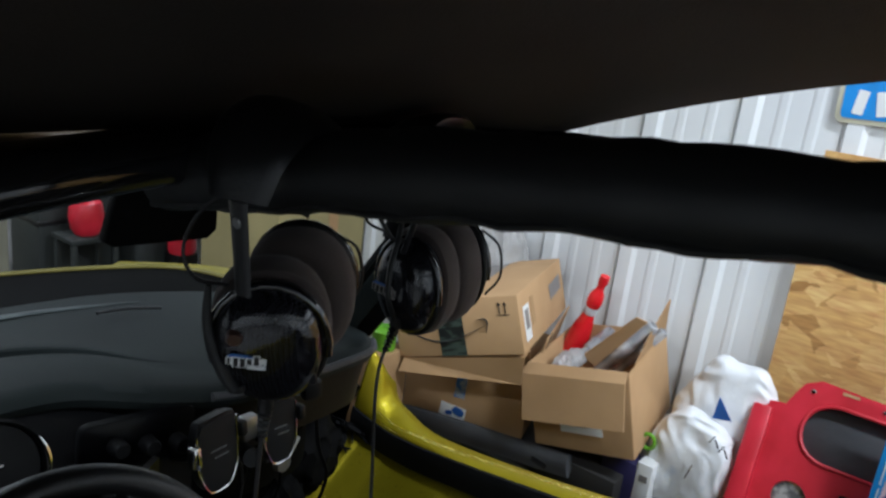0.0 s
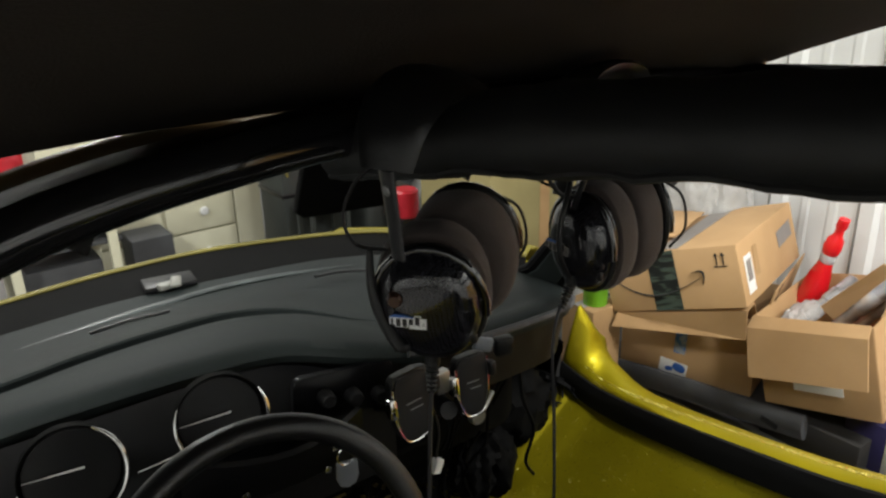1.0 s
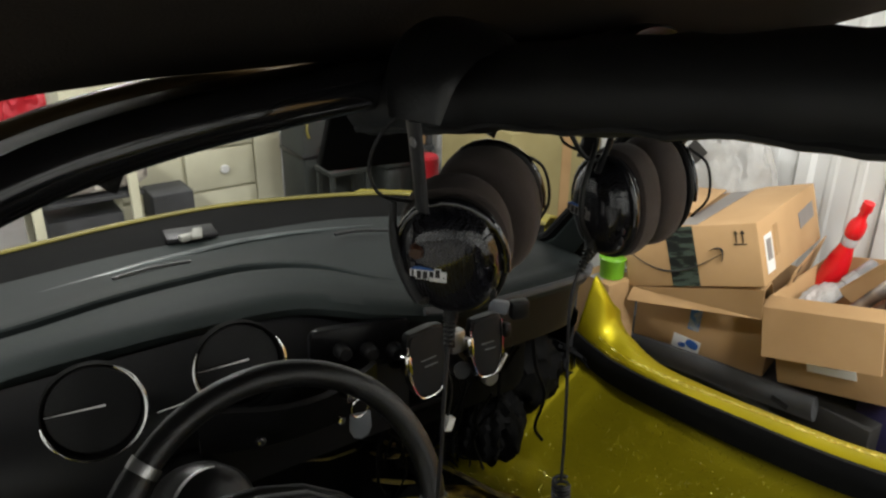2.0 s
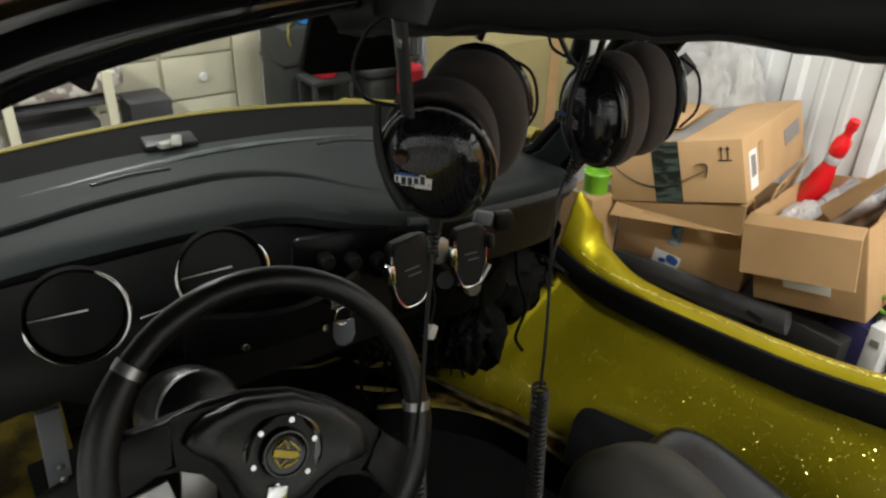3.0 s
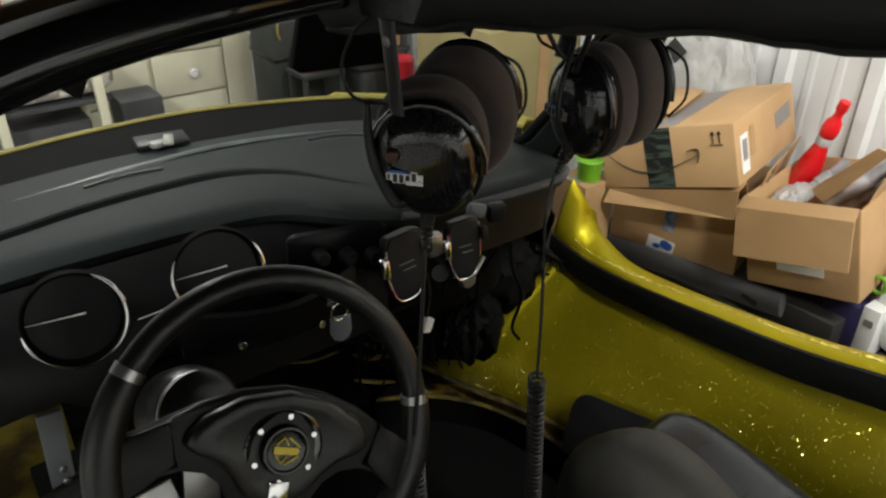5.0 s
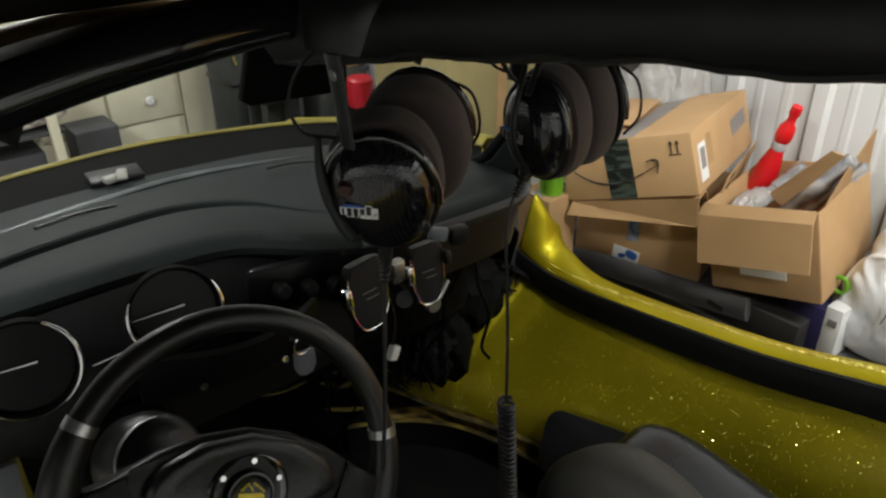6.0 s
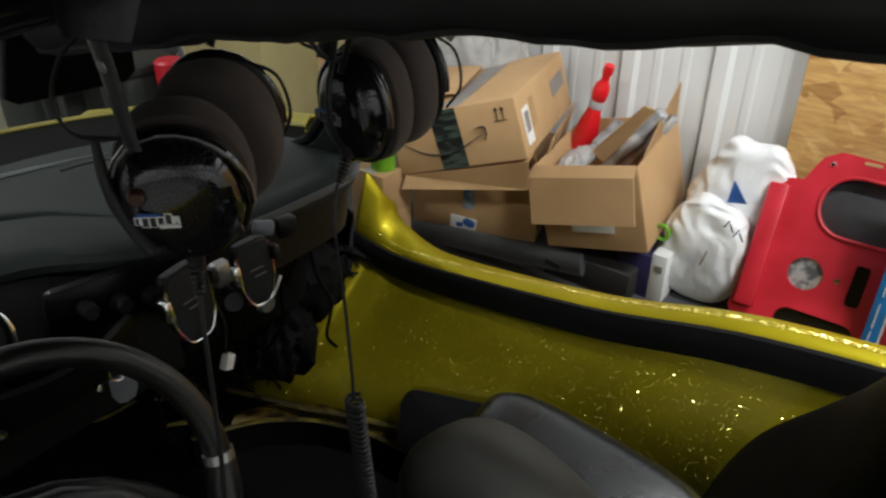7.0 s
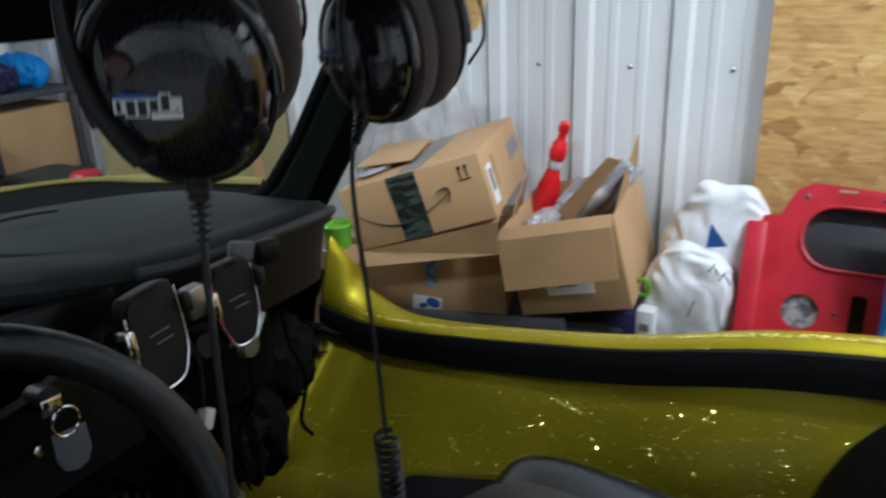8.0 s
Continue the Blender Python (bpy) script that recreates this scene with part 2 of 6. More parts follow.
M_FOIL = material("silvery_wrapped_metal", (0.82, 0.83, 0.85), rough=0.24, metal=0.55, color2=(0.5, 0.51, 0.54), scale=26, bump=0.5, bump_scale=40)
M_MOTTLE = material("mottled_metal", (0.75, 0.75, 0.76), rough=0.3, metal=0.6, color2=(0.2, 0.2, 0.22), scale=38, mid=(0.42, 0.58))
M_PATTERN = material("patterned_cloth", (0.62, 0.58, 0.52), rough=0.9, color2=(0.25, 0.22, 0.2), scale=30, mid=(0.45, 0.56))


def film(name, tint, clear):
    m = material(name, tint, rough=0.18, bump=0.8, bump_scale=40)
    b = m.node_tree.nodes["Principled BSDF"]
    b.inputs["Transmission Weight"].default_value = clear
    b.inputs["IOR"].default_value = 1.15
    return m


M_FILM = film("clear_film", (0.92, 0.93, 0.95), 0.6)
M_CLEAR = film("clear_wrap", (0.95, 0.96, 0.98), 0.92)
M_FILMWHITE = film("cloudy_film", (0.86, 0.85, 0.83), 0.6)


# ---- builders ----
def finish(bm, name, mat, smooth=True):
    me = bpy.data.meshes.new(name)
    bmesh.ops.recalc_face_normals(bm, faces=bm.faces[:])
    bm.to_mesh(me)
    bm.free()
    me.materials.append(mat)
    if smooth:
        me.polygons.foreach_set("use_smooth", [True] * len(me.polygons))
        me.set_sharp_from_angle(angle=radians(40))
    return me


def thing(name, m, label, category, group="", kind=""):
    """An Empty at the base of a thing; m is its pose."""
    ob = new(name)
    ob.empty_display_size = 0.02
    ob.matrix_world = m
    return tagged(ob, label, category, group, kind)


def base_pose(ob):
    while ob.parent:
        ob = ob.parent
    return ob.matrix_basis


def part(name, bm, mat, parent, label="", placed=False, smooth=True):
    """One mesh under a thing or a part. placed: the vertices are given in the world."""
    if placed:
        bmesh.ops.transform(bm, matrix=base_pose(parent).inverted(), verts=bm.verts[:])
    ob = new(name, finish(bm, name, mat, smooth))
    ob.parent = parent
    return tagged(ob, label)


def solid(name, bm, mat, label, category="", kind="", smooth=True, group=""):
    ob = new(name, finish(bm, name, mat, smooth))
    return tagged(ob, label, category, group, kind)


def block(sx, sy, sz, bevel=0.0, at=(0, 0, 0), m=None, seg=2):
    bm = bmesh.new()
    bmesh.ops.create_cube(bm, size=1.0, matrix=Matrix.Diagonal((sx, sy, sz, 1)))
    if bevel:
        bmesh.ops.bevel(bm, geom=bm.edges[:], offset=bevel, segments=seg, profile=0.5, affect="EDGES")
    bmesh.ops.transform(bm, matrix=(m if m else Matrix.Translation(at)), verts=bm.verts[:])
    return bm


def join(*bms):
    out = bms[0]
    for other in bms[1:]:
        tmp = bpy.data.meshes.new("tmp")
        other.to_mesh(tmp)
        other.free()
        out.from_mesh(tmp)
        bpy.data.meshes.remove(tmp)
    return out


def moved(bm, m):
    bmesh.ops.transform(bm, matrix=m, verts=bm.verts[:])
    return bm


def spline(pts, n):
    """n points along a Catmull-Rom curve through pts."""
    P = [Vector(p) for p in pts]
    P = [2 * P[0] - P[1]] + P + [2 * P[-1] - P[-2]]
    segs, out = len(P) - 3, []
    for k in range(n):
        u = k / (n - 1) * segs
        i = min(int(u), segs - 1)
        t = u - i
        a, b, c, d = P[i], P[i + 1], P[i + 2], P[i + 3]
        out.append(0.5 * (2 * b + (c - a) * t + (2 * a - 5 * b + 4 * c - d) * t * t + (3 * b - a - 3 * c + d) * t ** 3))
    return out


def tube(pts, r, seg=12, closed=False, squash=(1.0, 1.0), cap=True, up=(0, 0, 1)):
    """A tube along pts. r: a radius or one for each point."""
    P = [Vector(p) for p in pts]
    n = len(P)
    R = r if isinstance(r, (list, tuple)) else [r] * n
    bm = bmesh.new()
    rings, side = [], None
    for i in range(n):
        if closed:
            d = P[(i + 1) % n] - P[i - 1]
        else:
            d = P[min(i + 1, n - 1)] - P[max(i - 1, 0)]
        d.normalize()
        if side is None:
            ref = Vector(up) if abs(d.dot(Vector(up))) < 0.95 else Vector((1, 0, 0))
            side = d.cross(ref).normalized()
        else:
            side = (side - d * side.dot(d)).normalized()
        top = side.cross(d)
        rings.append([bm.verts.new(P[i] + R[i] * (side * math.cos(a) * squash[0] + top * math.sin(a) * squash[1]))
                      for a in (2 * math.pi * k / seg for k in range(seg))])
    for i in range(n if closed else n - 1):
        A, B = rings[i], rings[(i + 1) % n]
        for k in range(seg):
            bm.faces.new((A[k], A[(k + 1) % seg], B[(k + 1) % seg], B[k]))
    if cap and not closed:
        bm.faces.new(rings[0][::-1])
        bm.faces.new(rings[-1])
    return bm


def lathe(profile, seg=24, m=None):
    """Turn (radius, height) pairs round the z axis."""
    bm = bmesh.new()
    rings = []
    for r, z in profile:
        if r < 1e-6:
            rings.append([bm.verts.new((0, 0, z))])
        else:
            rings.append([bm.verts.new((r * math.cos(2 * math.pi * k / seg), r * math.sin(2 * math.pi * k / seg), z)) for k in range(seg)])
    for A, B in zip(rings, rings[1:]):
        for k in range(seg):
            j = (k + 1) % seg
            if len(A) == 1 and len(B) > 1:
                bm.faces.new((A[0], B[k], B[j]))
            elif len(B) == 1 and len(A) > 1:
                bm.faces.new((A[k], A[j], B[0]))
            elif len(A) > 1:
                bm.faces.new((A[k], A[j], B[j], B[k]))
    if m:
        bmesh.ops.transform(bm, matrix=m, verts=bm.verts[:])
    return bm


def prism(outline, depth, bevel=0.0, m=None, seg=2):
    """A flat outline in x, z given thickness along y (from 0 to depth)."""
    bm = bmesh.new()
    front = [bm.verts.new((x, 0, z)) for x, z in outline]
    back = [bm.verts.new((x, depth, z)) for x, z in outline]
    n = len(outline)
    bm.faces.new(front)
    bm.faces.new(back[::-1])
    for i in range(n):
        bm.faces.new((front[i], front[(i + 1) % n], back[(i + 1) % n], back[i]))
    if bevel:
        es = [e for e in bm.edges if (e.verts[0].co.y - e.verts[1].co.y) ** 2 < 1e-12]
        bmesh.ops.bevel(bm, geom=es, offset=bevel, segments=seg, profile=0.5, affect="EDGES")
    if m:
        bmesh.ops.transform(bm, matrix=m, verts=bm.verts[:])
    return bm


def round_rect(w, h, r, n=5, cx=0.0, cz=0.0):
    out = []
    for sx, sz, a0 in ((1, 1, 0), (-1, 1, 90), (-1, -1, 180), (1, -1, 270)):
        for k in range(n + 1):
            a = radians(a0 + 90 * k / n)
            out.append((cx + sx * (w / 2 - r) + r * math.cos(a), cz + sz * (h / 2 - r) + r * math.sin(a)))
    return out


def loft(rows, thick=0.0, closed_u=False):
    """A sheet through rows of points; thick gives it depth (along the normal)."""
    bm = bmesh.new()
    V = [[bm.verts.new(p) for p in row] for row in rows]
    for A, B in zip(V, V[1:]):
        n = len(A)
        for k in range(n if closed_u else n - 1):
            bm.faces.new((A[k], A[(k + 1) % n], B[(k + 1) % n], B[k]))
    if thick:
        bm.normal_update()
        bmesh.ops.solidify(bm, geom=bm.faces[:], thickness=thick)
    return bm


def rings(outline, steps, m):
    """A solid lofted from scaled copies of an outline set along x; steps are (x, scale)."""
    bm = bmesh.new()
    R = []
    for x, sc in steps:
        if sc < 0.02:
            R.append([bm.verts.new((x, 0, 0))])
        else:
            R.append([bm.verts.new((x, y * sc, z * sc)) for y, z in outline])
    n = len(outline)
    for A, B in zip(R, R[1:]):
        for k in range(n):
            j = (k + 1) % n
            if len(A) == 1:
                bm.faces.new((A[0], B[k], B[j]))
            elif len(B) == 1:
                bm.faces.new((A[k], A[j], B[0]))
            else:
                bm.faces.new((A[k], A[j], B[j], B[k]))
    return moved(bm, m)


def frame_of(origin, xdir, zdir):
    """A pose whose x axis is xdir and whose z axis is near zdir."""
    x = Vector(xdir).normalized()
    z = Vector(zdir)
    z = (z - x * z.dot(x)).normalized()
    y = z.cross(x)
    m = Matrix((x, y, z)).transposed().to_4x4()
    m.translation = Vector(origin)
    return m


# ---- the garage ----
def ribbed_wall():
    """Sheet-steel siding: a broad rib every 0.275 m with two low ribs between."""
    bm = bmesh.new()
    prof, pitch = [], 0.275
    start = 0.688 - 15 * pitch
    for k in range(30):
        y0 = start + k * pitch
        prof += [(y0 - 0.060, 0.0), (y0 - 0.045, 0.011), (y0 - 0.006, 0.011), (y0 - 0.001, 0.0), (y0 + 0.001, -0.010), (y0 + 0.004, -0.010), (y0 + 0.006, 0.0),
                 (y0 + 0.060, 0.0), (y0 + 0.068, 0.0025), (y0 + 0.086, 0.0025), (y0 + 0.094, 0.0),
                 (y0 + 0.145, 0.0), (y0 + 0.153, 0.0025), (y0 + 0.170, 0.0025), (y0 + 0.178, 0.0)]
    lo = [bm.verts.new((2.2 - d, yy, 0.0)) for yy, d in prof]
    hi = [bm.verts.new((2.2 - d, yy, 3.0)) for yy, d in prof]
    for k in range(len(prof) - 1):
        bm.faces.new((lo[k], lo[k + 1], hi[k + 1], hi[k]))
    ends = [bm.verts.new(p) for p in ((2.25, prof[-1][0], 0), (2.25, prof[0][0], 0), (2.25, prof[0][0], 3), (2.25, prof[-1][0], 3))]
    bm.faces.new(ends)
    bm.faces.new(lo + ends[:2])
    bm.faces.new(hi + ends[:1:-1])
    bm.faces.new((lo[-1], hi[-1], ends[3], ends[0]))
    bm.faces.new((lo[0], hi[0], ends[2], ends[1]))
    return bm


wall_east = solid("wall_east", ribbed_wall(), M_WALL, "white ribbed steel siding with exposed screws", "wall", "structure", smooth=False)
solid("floor", block(9.2, 12.2, 0.1, at=(-1.2, 2, -0.05)), M_FLOOR, "grey worn concrete garage floor", "floor", "structure")
solid("ceiling", block(9.2, 12.2, 0.1, at=(-1.2, 2, 3.05)), M_CEIL, "pale sheet-steel garage ceiling", "ceiling", "structure")
solid("wall_north", block(9.2, 0.1, 3.0, at=(-1.2, 5.6, 1.5)), M_WALL, "plain white garage end wall", "wall", "structure")
solid("wall_south", block(9.2, 0.1, 3.0, at=(-1.2, -3.6, 1.5)), M_WALL, "plain white garage end wall", "wall", "structure")
solid("wall_west", block(0.1, 9.0, 3.0, at=(-3.6, 1, 1.5)), M_WALL, "plain white garage side wall", "wall", "structure")
solid("strand_board", block(0.012, 2.44, 1.22, at=(2.168, -0.783, 0.673)), M_OSB, "tan strand-board sheet screwed to the wall", "wall", "structure", smooth=False)

for k in range(6):
    screw = part("screw", lathe([(0.0, 0.004), (0.004, 0.004), (0.0065, 0.001), (0.0075, 0.0)], 8,
                 frame_of((2.2, 0.524 + 0.274 * k, 0.945), (0, 1, 0), (-1, 0, 0))), M_STEEL, wall_east)
    screw2 = part("screw", lathe([(0.0, 0.004), (0.004, 0.004), (0.0065, 0.001), (0.0075, 0.0)], 8,
                  frame_of((2.2, 0.524 + 0.274 * k, 1.6), (0, 1, 0), (-1, 0, 0))), M_STEEL, wall_east)


# ---- the open car ----
car = thing("beach_buggy", pose(0.6, 0.4, 0.0), "open gold metal-flake beach buggy with black vinyl interior", "car")
RAIL_IN = [(1.180, 1.128, 0.583), (1.184, 1.09, 0.570), (1.186, 1.05, 0.562), (1.188, 1.0, 0.557), (1.187, 0.87, 0.566), (1.196, 0.52, 0.608), (1.222, 0.2, 0.662), (1.24, -0.3, 0.70), (1.25, -1.0, 0.72)]
RAIL_OUT = [(1.215, 1.122, 0.722), (1.235, 1.095, 0.67), (1.262, 1.085, 0.615), (1.27, 1.045, 0.578), (1.27, 0.9, 0.548), (1.27, 0.52, 0.598), (1.285, 0.2, 0.668), (1.30, -0.3, 0.70), (1.31, -1.0, 0.72)]
N_RAIL = 60
rin, rout = spline(RAIL_IN, N_RAIL), spline(RAIL_OUT, N_RAIL)


def lip_rows():
    rows = []
    for a, b in zip(rin, rout):
        d = b - a
        k = min(1.0, len(rows) / 10)
        up = Vector((-0.004 * (1 - k), -0.002 * (1 - k), 0.004 + 0.008 * k))
        rows.append([a + Vector((0.004, 0, -0.02)), a, a + d * 0.08 + up * 0.5, a + d * 0.25 + up * 0.9, a + d * 0.5 + up, a + d * 0.8 + up * 0.8, b,
                     b + Vector((0.02 * k + 0.004, 0, -0.03 * k)), b + Vector((0.03 * k + 0.006, 0, -0.12 * k)), b + Vector((0.008, 0, -0.30 * k))])
    return rows


lip = part("body_side", loft(lip_rows(), 0.004), M_GOLDLIP, car, "gold metal-flake rolled body edge", placed=True)
if "sharp_edge" in lip.data.attributes:
    lip.data.attributes.remove(lip.data.attributes["sharp_edge"])


def drop(a, dx, dz):
    return a + Vector((dx, 0, dz))


def trim_row(a, b):
    """The strip's section: it laps over the lip more and more towards the rear."""
    f = 0.42 * min(1.0, max(0.0, (1.0 - a.y) / 0.35))
    top = a + (b - a) * f + Vector((0, 0, 0.001 + 0.020 * f))
    return [top + Vector((0.004, 0, -0.004)), top + Vector((-0.003, 0, 0.002)), drop(a, -0.008, 0.002 + 0.010 * f), drop(a, -0.013, -0.02), drop(a, -0.012, -0.056), drop(a, -0.002, -0.06)]


part("glitter_edge", loft([[(lambda f: a + (b - a) * f + Vector((-0.002, 0, 0.0045 + 0.011 * min(1, f * 3.4))))(0.42 * min(1.0, max(0.0, (1.0 - a.y) / 0.35)) + q) for q in (0.02, 0.08, 0.14, 0.20)] for a, b in list(zip(rin, rout))[4:]], 0.001), M_GLITTER, car, "coarse glitter along the gold edge", placed=True)
part("edge_trim", loft([trim_row(a, b) for a, b in zip(rin, rout)], 0.003),
     M_CLOTH, car, "black fuzzy strip along the body edge", placed=True)
SIDE = ((-0.055, 0.0), (-0.09, -0.018), (-0.13, -0.042), (-0.17, -0.064), (-0.21, -0.080), (-0.26, -0.092), (-0.32, -0.099), (-0.36, -0.101), (-0.41, -0.102))
rin_long = spline([(1.15, 1.5, 0.62), (1.17, 1.3, 0.605)] + RAIL_IN, 70)


FOOT = ((0.2, 1.13), (0.45, 1.085), (0.6, 1.05), (0.82, 0.995), (0.89, 0.985), (0.985, 0.965), (1.06, 0.945), (1.135, 0.93), (1.215, 0.90), (1.5, 0.84))


def lean(y):
    """How far the inner panel leans in, so that its foot meets the sill."""
    a = min(rin_long, key=lambda q: abs(q.y - y))
    for (y0, x0), (y1, x1) in zip(FOOT, FOOT[1:]):
        if y <= y1:
            return (a.x - x0 - (x1 - x0) * max(0.0, y - y0) / (y1 - y0)) / 0.102
    return (a.x - FOOT[-1][1]) / 0.102


def side_x(y, z):
    """The inner panel's x at a place along the car and a height."""
    a = min(rin_long, key=lambda q: abs(q.y - y))
    dz = z - a.z
    for (d0, x0), (d1, x1) in zip(SIDE, SIDE[1:]):
        if d1 <= dz <= d0:
            return a.x + lean(a.y) * (x0 + (x1 - x0) * (dz - d0) / (d1 - d0))
    return a.x if dz > SIDE[0][0] else a.x + lean(a.y) * SIDE[-1][1]


part("inner_panel", loft([[drop(a, dx * lean(a.y), dz) for dz, dx in SIDE] for a in rin_long], 0.006),
     M_GOLD, car, "gold metal-flake inner side panel", placed=True)
RIDGE = spline([(0.70, 1.20, 0.25), (0.819, 1.144, 0.24), (0.88, 1.08, 0.24), (0.919, 1.017, 0.24), (0.952, 0.916, 0.24), (0.965, 0.821, 0.24), (0.97, 0.6, 0.25), (0.97, 0.2, 0.25)], 36)
part("sill_ridge", tube(RIDGE[:33], 0.0055, 8, squash=(1.2, 0.8)), M_SHADEGOLD, car, "gold moulded ridge along the footwell", placed=True)
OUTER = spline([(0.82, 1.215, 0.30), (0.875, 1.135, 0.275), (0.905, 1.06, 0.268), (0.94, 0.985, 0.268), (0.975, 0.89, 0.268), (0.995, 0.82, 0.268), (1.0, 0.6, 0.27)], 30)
part("sill_ridge", tube(OUTER, 0.0055, 8, squash=(1.4, 0.6)), M_SHADEGOLD, car, "gold moulded ridge along the footwell", placed=True)
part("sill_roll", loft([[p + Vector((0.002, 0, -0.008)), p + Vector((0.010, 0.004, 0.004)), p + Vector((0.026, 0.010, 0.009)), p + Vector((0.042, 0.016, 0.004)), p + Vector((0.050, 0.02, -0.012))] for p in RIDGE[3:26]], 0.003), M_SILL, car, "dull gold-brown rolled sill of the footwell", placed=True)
part("sill_shelf", loft([[p + Vector((0, 0, -0.085)), p + Vector((0, 0, -0.004)), p + Vector((0.03, 0.02, -0.016)), p + Vector((0.09, 0.05, -0.02)), p + Vector((0.17, 0.08, -0.02))] for p in RIDGE], 0.004), M_MATTE, car, "dark sill step", placed=True)
part("bulkhead", loft([[(x, 1.30 + 0.16 * max(0, min(1, (x - 0.6) / 0.3)), z if x < 0.95 else min(z, 0.58)) for z in (0.14, 0.3, 0.5, 0.579, 0.80)] for x in (-0.16, 0.2, 0.5, 0.8, 0.94, 1.0, 1.14)], 0.01), M_MATTE, car, placed=True)
# thin tubes added for dim gold glints, in the shade-darkened gold
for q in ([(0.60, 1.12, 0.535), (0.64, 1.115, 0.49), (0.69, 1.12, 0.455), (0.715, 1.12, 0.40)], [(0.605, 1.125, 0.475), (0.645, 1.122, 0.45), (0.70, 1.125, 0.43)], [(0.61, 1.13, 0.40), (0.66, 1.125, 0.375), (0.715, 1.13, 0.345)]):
    part("toe_ridge", tube(spline(q, 14), [0.004 + 0.004 * math.sin(math.pi * k / 13) for k in range(14)], 8, squash=(1.0, 0.5)), M_SHADEGOLD, car, "gold edge deep in the footwell, put in for its dim glints", placed=True)
part("toe_ridge", tube(spline([(0.42, 1.12, 0.535), (0.46, 1.118, 0.525), (0.51, 1.12, 0.505), (0.57, 1.122, 0.50)], 12), 0.004, 6, squash=(1.0, 0.6)), M_SHADEGOLD, car, placed=True)
# panel behind the pedals, its dimness painted by the darker gold
part("toe_board", loft([[(x, 1.075 + 0.02 * (z - 0.5), z) for z in (0.30, 0.45, 0.60, 0.74)] for x in (-0.16, -0.10, -0.02, 0.06)], 0.005), M_SHADEGOLD, car, "gold panel behind the pedals", placed=True)
part("floor_pan", block(1.36, 2.66, 0.03, at=(0.51, 0.20, 0.15)), M_MATTE, car, "black floor carpet", placed=True)
part("left_side", loft([[(-0.165, y, 0.15), (-0.17, y, 0.4), (-0.175, y, 0.56), (-0.19, y, 0.585), (-0.22, y, 0.58), (-0.25, y, 0.5), (-0.24, y, 0.28)] for y in (1.2, 0.8, 0.4, 0.0, -0.5, -1.0)], 0.006), M_GOLD, car, placed=True)
part("rear_panel", block(1.45, 0.05, 0.55, 0.02, at=(0.53, -1.03, 0.43)), M_GOLD, car, placed=True)
part("bonnet", loft([[(0.53 + sx * (0.70 - 0.25 * k / 5) * 1.0, 1.20 + 0.30 * k * (0.6 + 0.1 * k / 5) + (0.44 if abs(sx) < 0.01 else 0.40 * (1 - abs(sx) ** 2)) * (1 - k / 5), 0.86 - 0.06 * k - 0.16 * abs(sx) ** 2.5 * (0.4 + k / 5)) for sx in (-1, -0.8, -0.5, -0.2, 0.0, 0.2, 0.5, 0.8, 1)] for k in range(6)], 0.006), M_GOLD, car, "gold metal-flake bonnet", placed=True)


SCUTTLE = spline([(0.80, 1.55, 0.876), (0.93, 1.455, 0.872), (1.02, 1.34, 0.866), (1.11, 1.19, 0.852)], 14)
part("scuttle_side", loft([[p + Vector(o) for o in ((0.0, 0.0, 0.0), (0.05, 0.04, -0.006), (0.11, 0.08, -0.030), (0.17, 0.11, -0.085), (0.20, 0.12, -0.20))] for p in SCUTTLE], 0.005), M_GOLD, car, "gold metal-flake scuttle shoulder", placed=True)


def road_wheel(x, y, r, w):
    m = frame_of((x, y, r), (0, 1, 0), (1 if x > 0.5 else -1, 0, 0))
    tyre = part("wheel", moved(lathe([(r * 0.6, -w / 2), (r * 0.93, -w / 2), (r, -w * 0.36), (r, w * 0.36), (r * 0.93, w / 2), (r * 0.6, w / 2), (r * 0.58, 0), (r * 0.6, -w / 2)], 32), m), M_GREYRUBBER, car, "black rubber tyre", placed=True)
    part("rim", moved(lathe([(0, w * 0.1), (r * 0.2, w * 0.16), (r * 0.5, w * 0.2), (r * 0.6, w * 0.42), (r * 0.61, -w * 0.3), (0, -w * 0.3)], 24), m), M_CHROME, tyre, placed=True)


for wx in (-0.30, 1.36):
    road_wheel(wx, 1.75, 0.29, 0.19)
    road_wheel(wx, -0.75, 0.33, 0.24)
part("underframe", block(1.0, 3.0, 0.06, 0.01, at=(0.53, 0.5, 0.10)), M_GREYRUBBER, car, placed=True)
for ay, ar in ((1.75, 0.29), (-0.75, 0.33)):
    part("axle", tube([(-0.3, ay, ar), (0.53, ay, ar), (1.36, ay, ar)], 0.03, 10), M_STEEL, car, placed=True)

# dashboard: a broad vinyl shelf under the windscreen
LIP = [(-0.16, 0.93, 0.955), (0.03, 0.935, 0.968), (0.16, 0.93, 0.972), (0.27, 0.925, 0.972), (0.38, 0.905, 0.972), (0.47, 0.842, 0.965), (0.56, 0.815, 0.95), (0.66, 0.81, 0.94), (0.87, 0.84, 0.915), (0.98, 0.92, 0.878), (1.035, 0.975, 0.848)]
CREASE = [(-0.16, 1.06, 0.957), (0.03, 1.078, 0.957), (0.16, 1.103, 0.957), (0.27, 1.112, 0.957), (0.38, 1.106, 0.957), (0.475, 1.055, 0.955), (0.55, 0.955, 0.951), (0.64, 0.905, 0.946), (0.86, 0.93, 0.918), (0.985, 1.0, 0.882), (1.045, 1.03, 0.855)]
